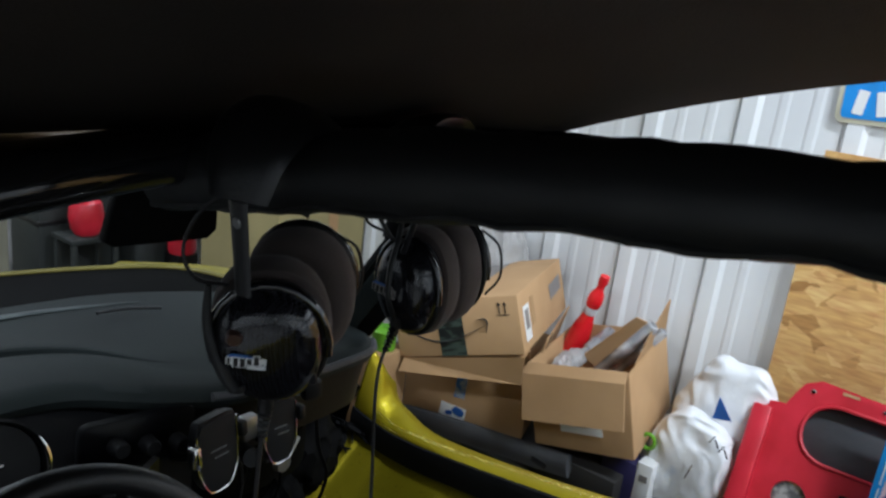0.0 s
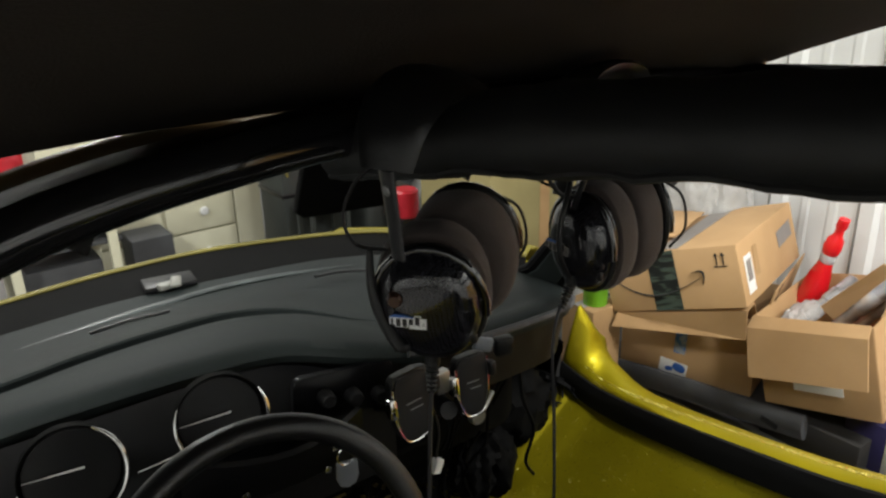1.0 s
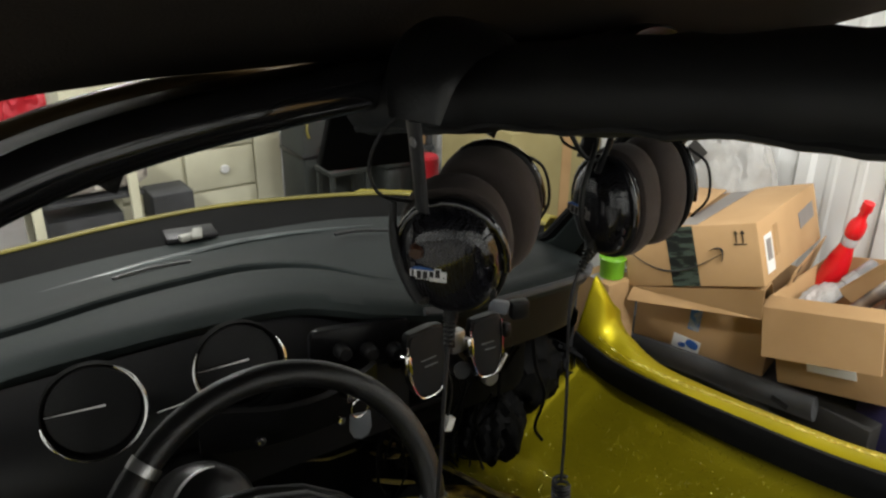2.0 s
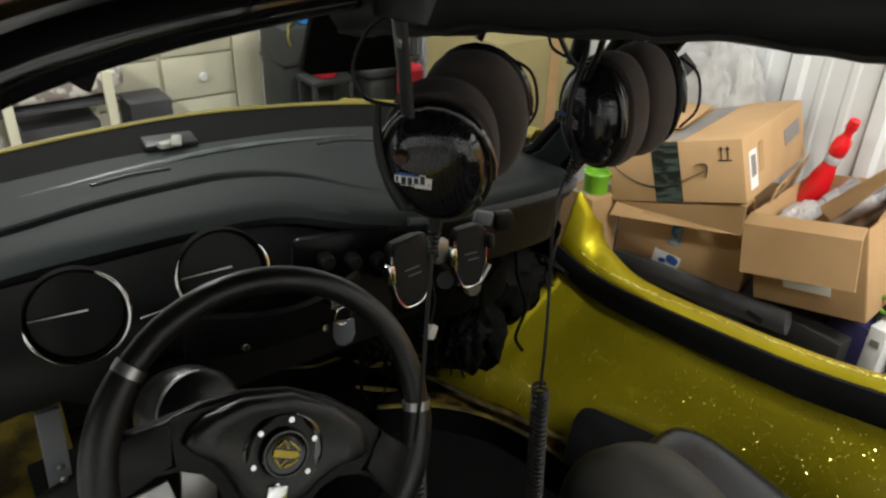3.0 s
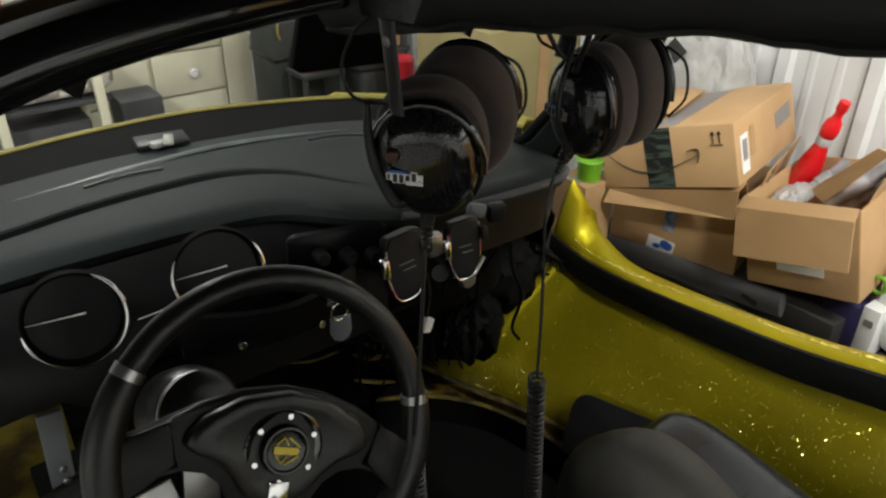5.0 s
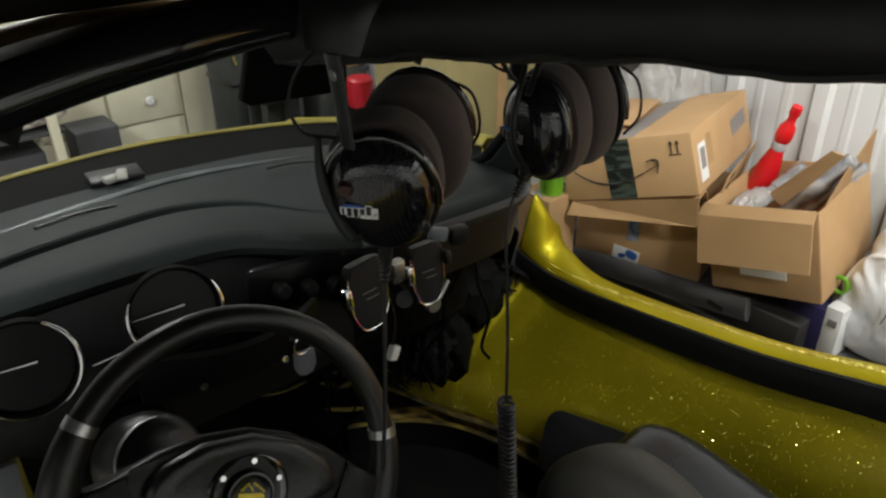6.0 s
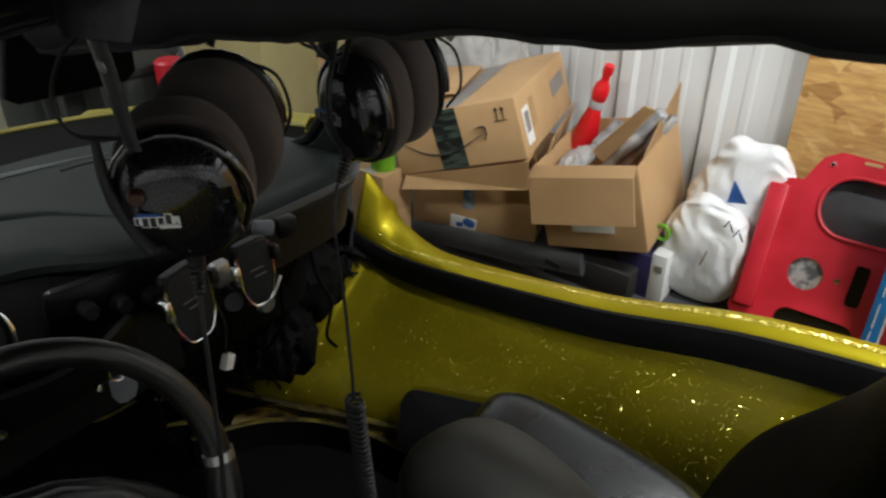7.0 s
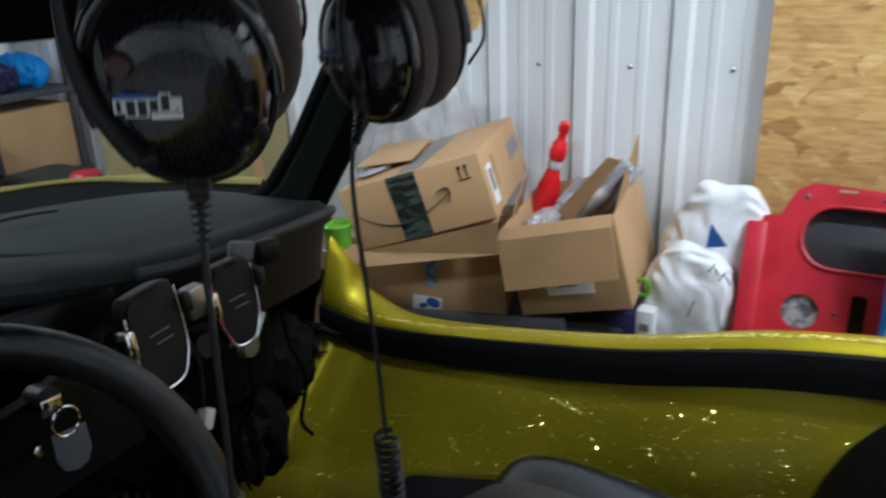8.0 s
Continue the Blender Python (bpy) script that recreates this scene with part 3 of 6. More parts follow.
BACK = [(-0.16, 1.40, 0.885), (0.08, 1.435, 0.885), (0.28, 1.454, 0.885), (0.5, 1.436, 0.885), (0.73, 1.388, 0.885), (0.95, 1.27, 0.875), (1.055, 1.13, 0.855)]
COWL = [(-0.16, 1.56, 0.882), (0.11, 1.605, 0.882), (0.33, 1.635, 0.882), (0.57, 1.623, 0.882), (0.885, 1.5, 0.882), (1.0, 1.35, 0.872), (1.1, 1.18, 0.86)]


def shifted(c, dy, dz):
    return [(x, y + dy, z + dz) for x, y, z in c]


def crease(dy, dz):
    """The step behind the instrument hood; it dies away towards the passenger side."""
    return [(x, y + dy * (1 - 0.85 * min(1.0, max(0.0, (x - 0.84) / 0.15))), z + dz * (1 - min(1.0, max(0.0, (x - 0.42) / 0.14)))) for x, y, z in CREASE]


dash = part("dashboard", loft([spline(c, 90) for c in (
    shifted(LIP, 0.012, -0.021), shifted(LIP, 0.004, -0.018), shifted(LIP, 0, -0.006), shifted(LIP, 0.008, 0.004), [(x, y + 0.03 - 0.008 * max(0.0, (x - 0.87) / 0.165), z + 0.010) for x, y, z in LIP],
    crease(-0.040, 0.006), crease(-0.020, 0.001), crease(-0.008, -0.006), crease(0.000, -0.010), crease(0.002, -0.009), crease(0.002, 0.000), crease(0.005, 0.003), crease(0.014, 0.002), crease(0.04, -0.006), [(x, y - 0.10 + 0.06 * min(1.0, max(0.0, (x - 0.73) / 0.3)), z + 0.012 * min(1.0, (1.1 - x) / 0.3)) for x, y, z in BACK], BACK)], 0.004), M_VINYL, car,
    "dull grey-black vinyl dashboard", placed=True)
part("dash_face", loft([spline(c, 60) for c in (shifted(LIP, 0.035, -0.115), shifted(LIP, 0.03, -0.08), shifted(LIP, 0.018, -0.03), shifted(LIP, 0.016, -0.012))], 0.004), M_FACE, dash, "brown-black dashboard face", placed=True)
# seam tube drawn pale to carry the bluish reflection
part("dash_seam", tube(spline([(-0.05, 1.285, 0.901), (0.074, 1.307, 0.901), (0.255, 1.345, 0.900), (0.36, 1.357, 0.899), (0.466, 1.361, 0.899), (0.58, 1.344, 0.898), (0.72, 1.297, 0.898)], 40), [0.001 + 0.005 * math.sin(math.pi * k / 39) ** 0.5 for k in range(40)], 8, squash=(1.7, 0.45)), M_SEAM, dash, "pale worn seam across the dashboard, with a reflected streak painted in", placed=True)
# lighter grey tube added as the highlight on the right-hand lip
part("lip_highlight", tube(spline(LIP, 60)[34:], 0.0065, 8), M_GREYRUBBER, dash, "rolled dashboard edge, its lit highlight painted grey", placed=True)
part("cowl_strip", loft([spline(c, 40) for c in (shifted(BACK, 0.003, -0.002), shifted(COWL, 0.0, -0.003))], 0.004), M_MATTE, car, placed=True)
part("cowl_edge", tube(spline(COWL, 48), 0.005, 10), M_YELLOW, car, "gold edge of the scuttle", placed=True)
for p, q in (((0.196, 1.246), (0.327, 1.249)), ((0.597, 1.226), (0.697, 1.187))):
    c = [(p[0] + (q[0] - p[0]) * t, p[1] + (q[1] - p[1]) * t + 0.012 * math.sin(math.pi * t), 0.927) for t in (0, 0.25, 0.5, 0.75, 1)]
    part("defroster_slot", tube(c, 0.004, 6, squash=(1.4, 0.6)), M_DARKVINYL, dash, placed=True)
part("clip_plate", block(0.10, 0.075, 0.012, 0.004, m=pose(0.39, 1.47, 0.893, -4, 0, -8)), M_PLASTIC, dash, placed=True)
part("latch", join(block(0.04, 0.02, 0.012, 0.003, m=pose(0.378, 1.432, 0.902, 0, 0, 10)), block(0.02, 0.03, 0.008, 0.003, m=pose(0.392, 1.425, 0.908, 20, 0, -20))), M_PALE, dash, "worn metal latch", placed=True)

part("cowl_side", loft([[(1.025, 0.985, 0.74), (1.05, 1.15, 0.80), (1.06, 1.3, 0.84)], [(1.10, 1.06, 0.66), (1.11, 1.20, 0.70), (1.11, 1.38, 0.72)], [(1.165, 1.13, 0.60), (1.17, 1.25, 0.61), (1.15, 1.45, 0.62)], [(1.165, 1.145, 0.535), (1.165, 1.25, 0.54), (1.14, 1.45, 0.55)]], 0.004), M_MATTE, car, placed=True)

# instrument face under the lip
part("instrument_panel", loft([[(x, 0.925, z) if z > 0.95 else (x, 0.862 + 0.02 * math.sin(x * 9), z) if z > 0.9 else (x, 0.835, max(z, 0.835) if x < 0.12 else z) for z in (0.955, 0.92, 0.87, 0.80, 0.76)] for x in (-0.16, -0.05, 0.05, 0.15, 0.25, 0.35, 0.45, 0.52)], 0.01), M_PLASTIC, dash, "black plastic instrument panel", placed=True)
part("switch_panel", prism(round_rect(0.15, 0.07, 0.012), 0.012, 0.002, frame_of((0.44, 0.835, 0.918), (1, -0.14, -0.06), (0, 0, 1))), M_SMOKE, dash, "gloss dark switch panel", placed=True)
for k in range(3):
    part("knob", moved(lathe([(0, 0.022), (0.009, 0.022), (0.011, 0.019), (0.012, 0.0)], 14), frame_of((0.408 + 0.039 * k, 0.835 - 0.006 * k, 0.924 - 0.009 * k), (1, -0.14, 0), (0, -1, 0.1))), M_PLASTIC, dash, placed=True)


def gauge(cx, cy, cz, r, arcs, needle):
    m = frame_of((cx, cy, cz), (1, -0.12, 0), (-0.12, -1, 0.25))
    pod = part("gauge", moved(lathe([(0, 0.0), (r * 0.94, 0.0), (r * 0.97, 0.012), (r * 1.0, 0.012), (r * 1.01, -0.005)], 40), m), M_MATTE, dash, "round black instrument", placed=True)
    for a0, a1, w in arcs:
        part("bezel", moved(tube([(r * math.cos(radians(a)), r * math.sin(radians(a)), 0.015) for a in [a0 + (a1 - a0) * k / 30 for k in range(31)]], [w * (0.35 + 0.65 * math.sin(math.pi * k / 30)) for k in range(31)], 8), m), M_CHROME, pod, "bright chrome bezel", placed=True)
    part("needle", moved(tube([Vector((-r * 0.85, 0, 0)), Vector((-r * 0.3, 0, 0)), Vector((r * 0.28, 0, 0))], [0.0004, 0.0008, 0.0013], 6), m @ pose(-r * 0.05, 0.004, 0.006, 0, 0, needle)), M_WHITE, pod, placed=True)
    part("dial", moved(lathe([(0, 0.002), (r * 0.9, 0.002), (r * 0.9, 0.0)], 32), m), M_SMOKE, pod, placed=True)


gauge(0.089, 0.85, 0.938, 0.058, ((-75, 60, 0.0034), (-150, -70, 0.0012), (-176, -140, 0.0024)), -1)
gauge(0.262, 0.835, 0.950, 0.057, ((150, 222, 0.003), (-24, 30, 0.003)), 2)
part("trim_strip", tube([(0.150, 0.805, 0.935), (0.175, 0.803, 0.938), (0.205, 0.800, 0.943)], 0.0012, 6), M_CHROME, dash, "thin bright strip between the dials", placed=True)
# unseen tray, added to keep lamp light out of the footwell
part("light_block_tray", block(0.40, 0.42, 0.012, 0.004, at=(0.40, 1.06, 0.765)), M_MATTE, dash, "added black panel under the dashboard that keeps light off the footwell", placed=True)
part("lower_shroud", loft([[(0.19 + 0.25 * u, 0.79 - 0.05 * math.sin(math.pi * u) * (1 - v), 0.93 - 0.015 * u - 0.075 * v * (0.75 + 0.35 * math.sin(math.pi * (u * 0.8 + 0.1)))) for v in (0, 0.3, 0.6, 0.85, 1)] for u in [k / 10 for k in range(11)]], 0.008), M_PLASTIC, dash, "moulded black column shroud", placed=True)
for sx, sy, sz in ((0.253, 0.752, 0.885), (0.361, 0.748, 0.876)):
    part("bolt", moved(lathe([(0, 0.005), (0.005, 0.0045), (0.006, 0.0)], 10), frame_of((sx, sy, sz), (1, 0, 0), (0, -1, 0.2))), M_CHROME, dash, placed=True)
part("lock_barrel", moved(lathe([(0, 0.02), (0.011, 0.02), (0.013, 0.0)], 14), frame_of((0.375, 0.757, 0.915), (1, 0, 0), (0, -1, 0.2))), M_PLASTIC, dash, placed=True)
key = thing("key", pose(0.379, 0.728, 0.872), "steel key on a split ring with a plain grey tag", "key")
part("blade", block(0.022, 0.003, 0.014, 0.002, m=pose(0.374, 0.735, 0.915, 0, 10, 15)), M_CHROME, key, placed=True)
part("ring", tube([(0.379 + 0.012 * math.cos(a), 0.729, 0.899 + 0.013 * math.sin(a)) for a in (2 * math.pi * k / 20 for k in range(20))], 0.0012, 6, closed=True), M_CHROME, key, placed=True)
part("tag", prism([(-0.014, 0.016), (0.014, 0.016), (0.015, -0.008), (0.01, -0.02), (0, -0.024), (-0.01, -0.02), (-0.015, -0.008)], 0.003, 0.001, frame_of((0.380, 0.729, 0.874), (1, -0.2, 0), (0, 0, 1))), M_GREYTAG, key, "grey plastic tag", placed=True)

# windscreen frame, rails and roof
HEADER = [(-0.40, 0.80, 0.86), (-0.31, 0.72, 1.02), (-0.17, 0.67, 1.165), (-0.04, 0.66, 1.24), (0.05, 0.66, 1.277), (0.14, 0.662, 1.298), (0.25, 0.672, 1.310), (0.42, 0.69, 1.318), (0.7, 0.68, 1.322), (0.98, 0.62, 1.312)]
part("windscreen_frame", tube(spline(HEADER, 64), 0.025, 16), M_BLACKGLOSS, car, "gloss black tubular windscreen frame", placed=True)
# edge and band get their shade from the bronze colour
part("top_rail", tube(spline([(x, y + 0.14, z + (0.018 if z < 1.2 else 0.003 if x < 0.40 else -0.004)) for x, y, z in HEADER[:8] + [(0.7, 0.68, 1.33), (0.96, 0.60, 1.33)]], 64), 0.016, 12), M_BRONZE, car, "roof front edge, its shade painted as dark bronze", placed=True)
part("header_band", loft([[p + Vector((0, 0.0, 0.016)), p + Vector((0, 0.05, 0.014)), p + Vector((0, 0.10, 0.008)), p + Vector((0, 0.14, -0.004))] for p in spline(HEADER, 48)], 0.004), M_BRONZE, car, "band behind the windscreen frame, its shade painted as dark bronze", placed=True)
part("clip_tab", prism([(-0.014, 0.0), (0.014, 0.0), (0.003, -0.016), (-0.002, -0.013)], 0.003, 0, frame_of((0.114, 0.655, 1.272), (1, 0, 0.1), (0, 0, 1))), M_CLOTH, car, "torn corner of black tape", placed=True)
POST = [(0.0, 0.155, 0.05), (0.05, 0.105, 0.05), (0.12, 0.072, 0.05), (0.3, 0.058, 0.05), (0.6, 0.055, 0.05), (1.0, 0.05, 0.045)]
POST_FOOT, POST_HEAD, POST_SIDE, POST_FACE = Vector((1.055, 1.055, 0.835)), Vector((0.925, 0.665, 1.31)), Vector((0.5, -0.866, 0.0)), Vector((-0.866, -0.5, 0.05))


def post_row(u, left, right, thick, proud=0.0):
    """A flat rounded section of the windscreen post."""
    c = POST_FOOT.lerp(POST_HEAD, u) + POST_FACE * proud
    return [c + POST_SIDE * a + POST_FACE * b for a, b in ((-left, 0), (-left * 0.9, thick), (right * 0.9, thick), (right, 0), (right * 0.9, -thick), (-left * 0.9, -thick))]


post = part("windscreen_post", loft([post_row(u, a, b, 0.014) for u, a, b in POST], closed_u=True), M_MATTE, car, "flat black windscreen post", placed=True)
part("post_face", loft([post_row(u, a * 0.72, b * 0.18, 0.004, 0.013) for u, a, b in POST[1:]], closed_u=True), M_VINYL, post, "dull grey vinyl facing", placed=True)
part("seal", tube([POST_FOOT.lerp(POST_HEAD, u) - POST_SIDE * a for u, a, b in POST], 0.007, 8), M_CLOTH, post, "black rubber seal", placed=True)


def bar_point(s):
    z = 1.3105 + 0.0933 * s + 0.0341 * s * (1 - s) if s < 1 else 1.4038 + 0.06 * (s - 1)
    return Vector((0.422 - 0.0063 * min(s, 1.4) + 0.0292 * min(s, 1.4) * (1 - min(s, 1.4)), 0.65 - 0.6 * s, z))


def bar_radius(s):
    return 0.0405 - 0.0095 * min(max(s, 0), 1.2) + 0.0014 * math.sin(s * 19) + 0.0010 * math.sin(s * 47 + 1) + 0.0006 * math.sin(s * 83)


SS = [-0.15 + 2.5 * k / 79 for k in range(80)]
bar = part("roof_bar", tube([bar_point(s) for s in SS], [bar_radius(s) for s in SS], 20), M_WRAP, car, "roof bar wrapped in black padded cloth", placed=True)
part("seam", tube([bar_point(s) + Vector((-0.55, 0, -0.80)) * bar_radius(s) + Vector((0, 0, 0.002 * math.sin(s * 31))) for s in SS], 0.0045, 8), M_WRAP, bar, placed=True)

rows = []
# rows past k = 12 are an unseen rear extension that shades the footwell
for k in range(18):
    v = k / 12
    y = 0.80 - 0.95 * v
    row = []
    for j in range(15):
        u = j / 14
        x = -0.60 + 1.60 * u
        e = (x - 0.25) / 0.85
        yy = y - 0.24 * max(0, e) ** 2 * (1 - 0.56 * v) - 0.05 * min(0, e) ** 2 * (1 - v)
        w = min(v, 1.0 + 0.25 * (v - 1.0)) * 0.56
        z = 1.339 - 0.013 * (1 - v) * (1 if e < 0.1 else max(0, 1 - (e - 0.1) / 0.5)) + 0.75 * w - 0.45 * w * w - (0.17 * min(0, e) ** 2) * (1 - w) - 0.006 * max(0, e) ** 2 - 0.155 * w * max(0, e)
        row.append((x, yy, z))
    rows.append(row)
part("roof", loft(rows, 0.006), M_ROOF, car, "black soft roof lining", placed=True)
part("side_rail", tube(spline([(0.97, 0.66, 1.315), (1.0, 0.52, 1.322), (1.0, 0.24, 1.338), (1.0, 0.0, 1.352), (1.0, -0.4, 1.37), (1.0, -0.9, 1.39)], 30), 0.024, 14), M_MATTE, car, "straight black roof side rail", placed=True)
part("side_rail", tube(spline([(-0.30, 0.74, 1.20), (-0.42, 0.6, 1.33), (-0.45, 0.24, 1.37), (-0.45, -0.4, 1.38), (-0.45, -0.9, 1.39)], 30), 0.024, 14), M_MATTE, car, "straight black roof side rail", placed=True)
part("roll_hoop", tube(spline([(-0.20, -0.92, 0.30), (-0.30, -0.92, 0.9), (-0.42, -0.92, 1.34), (-0.2, -0.92, 1.42), (0.3, -0.92, 1.43), (0.8, -0.92, 1.42), (1.0, -0.92, 1.36), (1.15, -0.92, 0.9), (1.2, -0.92, 0.40)], 48), 0.026, 14), M_BLACKGLOSS, car, "black tubular roll hoop", placed=True)
part("rear_bar", tube([(0.42, -0.92, 1.43), (0.42, -0.75, 1.428)], 0.028, 12), M_WRAP, car, placed=True)
for sx, sz in ((-0.5, 1.36), (0.98, 1.36)):
    part("roof_strut", tube([(sx * 0.97, -0.12, sz), (sx * 0.97, -0.13, 1.56)], 0.008, 8), M_BLACKGLOSS, car, placed=True)
mirror = part("rear_mirror", prism([(-0.045, 0.040), (0.075, 0.040), (0.072, -0.020), (0.060, -0.030), (-0.052, -0.029), (-0.062, -0.022)], 0.022, 0.004, frame_of((0.442, 0.80, 1.222), (1, -0.16, 0), (0, 0.05, 1))), M_MATTE, car, "black rear-view mirror", placed=True)
part("mirror_stalk", tube([(0.45, 0.815, 1.235), (0.445, 0.76, 1.285), (0.44, 0.71, 1.31)], 0.009, 10), M_PLASTIC, mirror, placed=True)

# steering wheel
W_TILT = radians(22.3)
WHEEL = frame_of((0.208, 0.554, 0.908), (1, 0, 0), (0, math.sin(W_TILT), math.cos(W_TILT)))
W_R, W_r = 0.165, 0.0135
WHEEL = WHEEL @ pose(0, 0, 0, 0, 25, 0)


def rim_arc(a0, a1, r=W_r, n=30, grip=0.0, R=W_R):
    A = [radians(a0 + (a1 - a0) * k / n) for k in range(n + 1)]
    return [Vector((R * math.cos(a), 0, R * math.sin(a))) for a in A], [r + grip * math.sin(math.pi * k / n) ** 0.6 for k in range(n + 1)]


def mirrored(half):
    """A closed outline from its right half, given from the bottom to the top."""
    return half + [(-x, z) for x, z in half[::-1] if abs(x) > 1e-6]


wheel = part("steering_wheel", moved(tube(rim_arc(0, 360, n=60)[0][:-1], W_r, 16, closed=True), WHEEL), M_LEATHER, car, "black leather three-spoke sports steering wheel", placed=True)
for a0, a1 in ((160, 222), (-42, 18)):
    p, r = rim_arc(a0, a1, W_r + 0.0008, 24, 0.0042)
    part("grip", moved(tube(p, r, 16), WHEEL), M_LEATHER, wheel, "swollen thumb grip", placed=True)
for a in (159, 17):
    p, r = rim_arc(a - 1.8, a + 1.8, W_r + 0.0022, 4)
    part("rim_band", moved(tube(p, r, 16), WHEEL), M_STEEL, wheel, "bright metal rim band", placed=True)
SPOKES = [(0.034, -0.152), (0.030, -0.115), (0.030, -0.082), (0.036, -0.058), (0.050, -0.036), (0.070, -0.023), (0.095, -0.020), (0.118, -0.026), (0.134, -0.040), (0.150, -0.066),
          (0.162, -0.03), (0.162, 0.0), (0.150, 0.006), (0.132, 0.013), (0.110, 0.025), (0.085, 0.040), (0.045, 0.054), (0.0, 0.060)]
part("spoke", moved(prism(mirrored(SPOKES), 0.014, 0.005, Matrix.Translation((0, -0.008, -0.004)), 3), WHEEL), M_SPOKE, wheel, "broad moulded black spokes", placed=True)
WING = [(0.097, -0.021), (0.118, -0.026), (0.134, -0.040), (0.148, -0.062), (0.158, -0.03), (0.158, 0.0), (0.150, 0.006), (0.132, 0.013), (0.110, 0.025), (0.112, 0.006)]
for sx in (1, -1):
    part("spoke_wing", moved(prism([(sx * x, z) for x, z in WING][::sx], 0.014, 0.004, Matrix.Translation((0, -0.0115, -0.004)), 3), WHEEL), M_SPOKE, wheel, "leather-wrapped spoke end", placed=True)
PAD = [(0.0, -0.062), (0.022, -0.060), (0.034, -0.050), (0.046, -0.034), (0.066, -0.018), (0.088, -0.010), (0.098, -0.002), (0.096, 0.010), (0.082, 0.026), (0.050, 0.044), (0.0, 0.053)]
part("pad", moved(rings(mirrored(PAD), [(0.0, 1.0), (0.005, 0.985), (0.009, 0.95), (0.011, 0.88), (0.0095, 0.72), (0.007, 0.5), (0.007, 0.0)], pose(0, -0.013, 0, 0, 0, -90)), WHEEL), M_LEATHER, wheel, "padded moulded centre", placed=True)
HUB = WHEEL @ pose(0, -0.012, -0.005, 90, 0, 0)
part("hub_plate", moved(lathe([(0, 0.006), (0.034, 0.008), (0.039, 0.010), (0.0415, 0.009), (0.043, 0.0), (0.043, -0.02)], 36), HUB), M_SHELL, wheel, "gloss black hub plate", placed=True)
horn = part("horn_button", moved(lathe([(0, 0.014), (0.017, 0.014), (0.020, 0.0145), (0.0215, 0.017), (0.0235, 0.017), (0.0255, 0.013), (0.026, 0.002)], 28), HUB), M_BLACKGLOSS, wheel, "round black horn button", placed=True)
def chevron(sg):
    """Thin strokes of the emblem on one side of its bar."""
    return join(tube([(-0.011, 0.0005, 0.0055 * sg), (-0.004, 0.0005, 0.0125 * sg), (0.001, 0.0005, 0.0055 * sg)], 0.0009, 6), tube([(0.001, 0.0005, 0.0128 * sg), (0.008, 0.0005, 0.0085 * sg), (0.013, 0.0005, 0.0045 * sg)], 0.0010, 6))


badge = part("badge", moved(join(prism([(-0.013, 0.0035), (0.011, 0.0035), (0.014, 0), (0.011, -0.0035), (-0.013, -0.0035)], 0.001), chevron(1), chevron(-1)), HUB @ pose(0, 0, 0.0152, 0, 0, -2) @ pose(0, 0, 0, 90, 0, 0)), M_EMBLEM, wheel, "yellow emblem", placed=True)
for k in range(6):
    a = radians(60 * k + 88)
    part("hub_bolt", moved(lathe([(0, 0.004), (0.003, 0.004), (0.0038, 0.0)], 8, pose(0.033 * math.cos(a), 0.033 * math.sin(a), 0.0075)), HUB), M_CHROME, wheel, placed=True)
part("hub_clip", moved(block(0.022, 0.028, 0.006, 0.002, at=(0.0, -0.046, 0.010)), HUB), M_CHROME, wheel, "bright metal hub tongue", placed=True)
part("column", tube([WHEEL @ Vector((0, 0.008, 0)), (0.195, 0.60, 0.885), (0.18, 0.66, 0.86), (0.18, 0.84, 0.80)], [0.036, 0.04, 0.042, 0.045], 20), M_MATTE, car, "black steering column cover", placed=True)
COLLAR = frame_of((0.160, 0.645, 0.900), (1, 0.2, 0), (-0.2, -0.85, 0.45))
collar = part("column_collar", moved(lathe([(0.0, 0.016), (0.030, 0.012), (0.044, 0.006), (0.050, -0.002), (0.053, -0.03), (0.05, -0.06), (0.03, -0.06)], 32), COLLAR), M_LEATHER, car, "dark collar of the steering column", placed=True)
part("collar_edge", moved(tube([(0.047 * math.cos(radians(q)), 0.047 * math.sin(radians(q)), 0.004) for q in range(70, 190, 10)], [0.0005 + 0.0016 * math.sin(math.pi * k / 11) for k in range(12)], 6), COLLAR), M_STEEL, collar, "thin bright arc", placed=True)

# pedals
arm = part("pedal_arm", block(0.032, 0.008, 0.16, 0.002, m=pose(0.031, 0.95, 0.672, 8, 3, 0)), M_GREYTAG, car, "flat dull steel pedal arm", placed=True)
for az in (0.625, 0.645):
    part("rivet", moved(lathe([(0, 0.004), (0.005, 0.003), (0.006, 0.0)], 10), pose(0.032, 0.944 + 0.14 * (az - 0.672), az, 90, 0, 0)), M_STEEL, arm, placed=True)
part("pedal_pivot", tube([(-0.10, 0.945, 0.765), (0.11, 0.945, 0.785)], 0.018, 12), M_PLASTIC, car, "black pedal cross shaft", placed=True)
pc = part("master_cylinder", tube([(-0.045, 0.93, 0.575), (0.075, 0.95, 0.60)], 0.022, 16), M_PLASTIC, car, "black hydraulic cylinder", placed=True)
part("end_cap", tube([(-0.052, 0.929, 0.574), (-0.044, 0.93, 0.575)], 0.019, 16), M_STEEL, pc, placed=True)
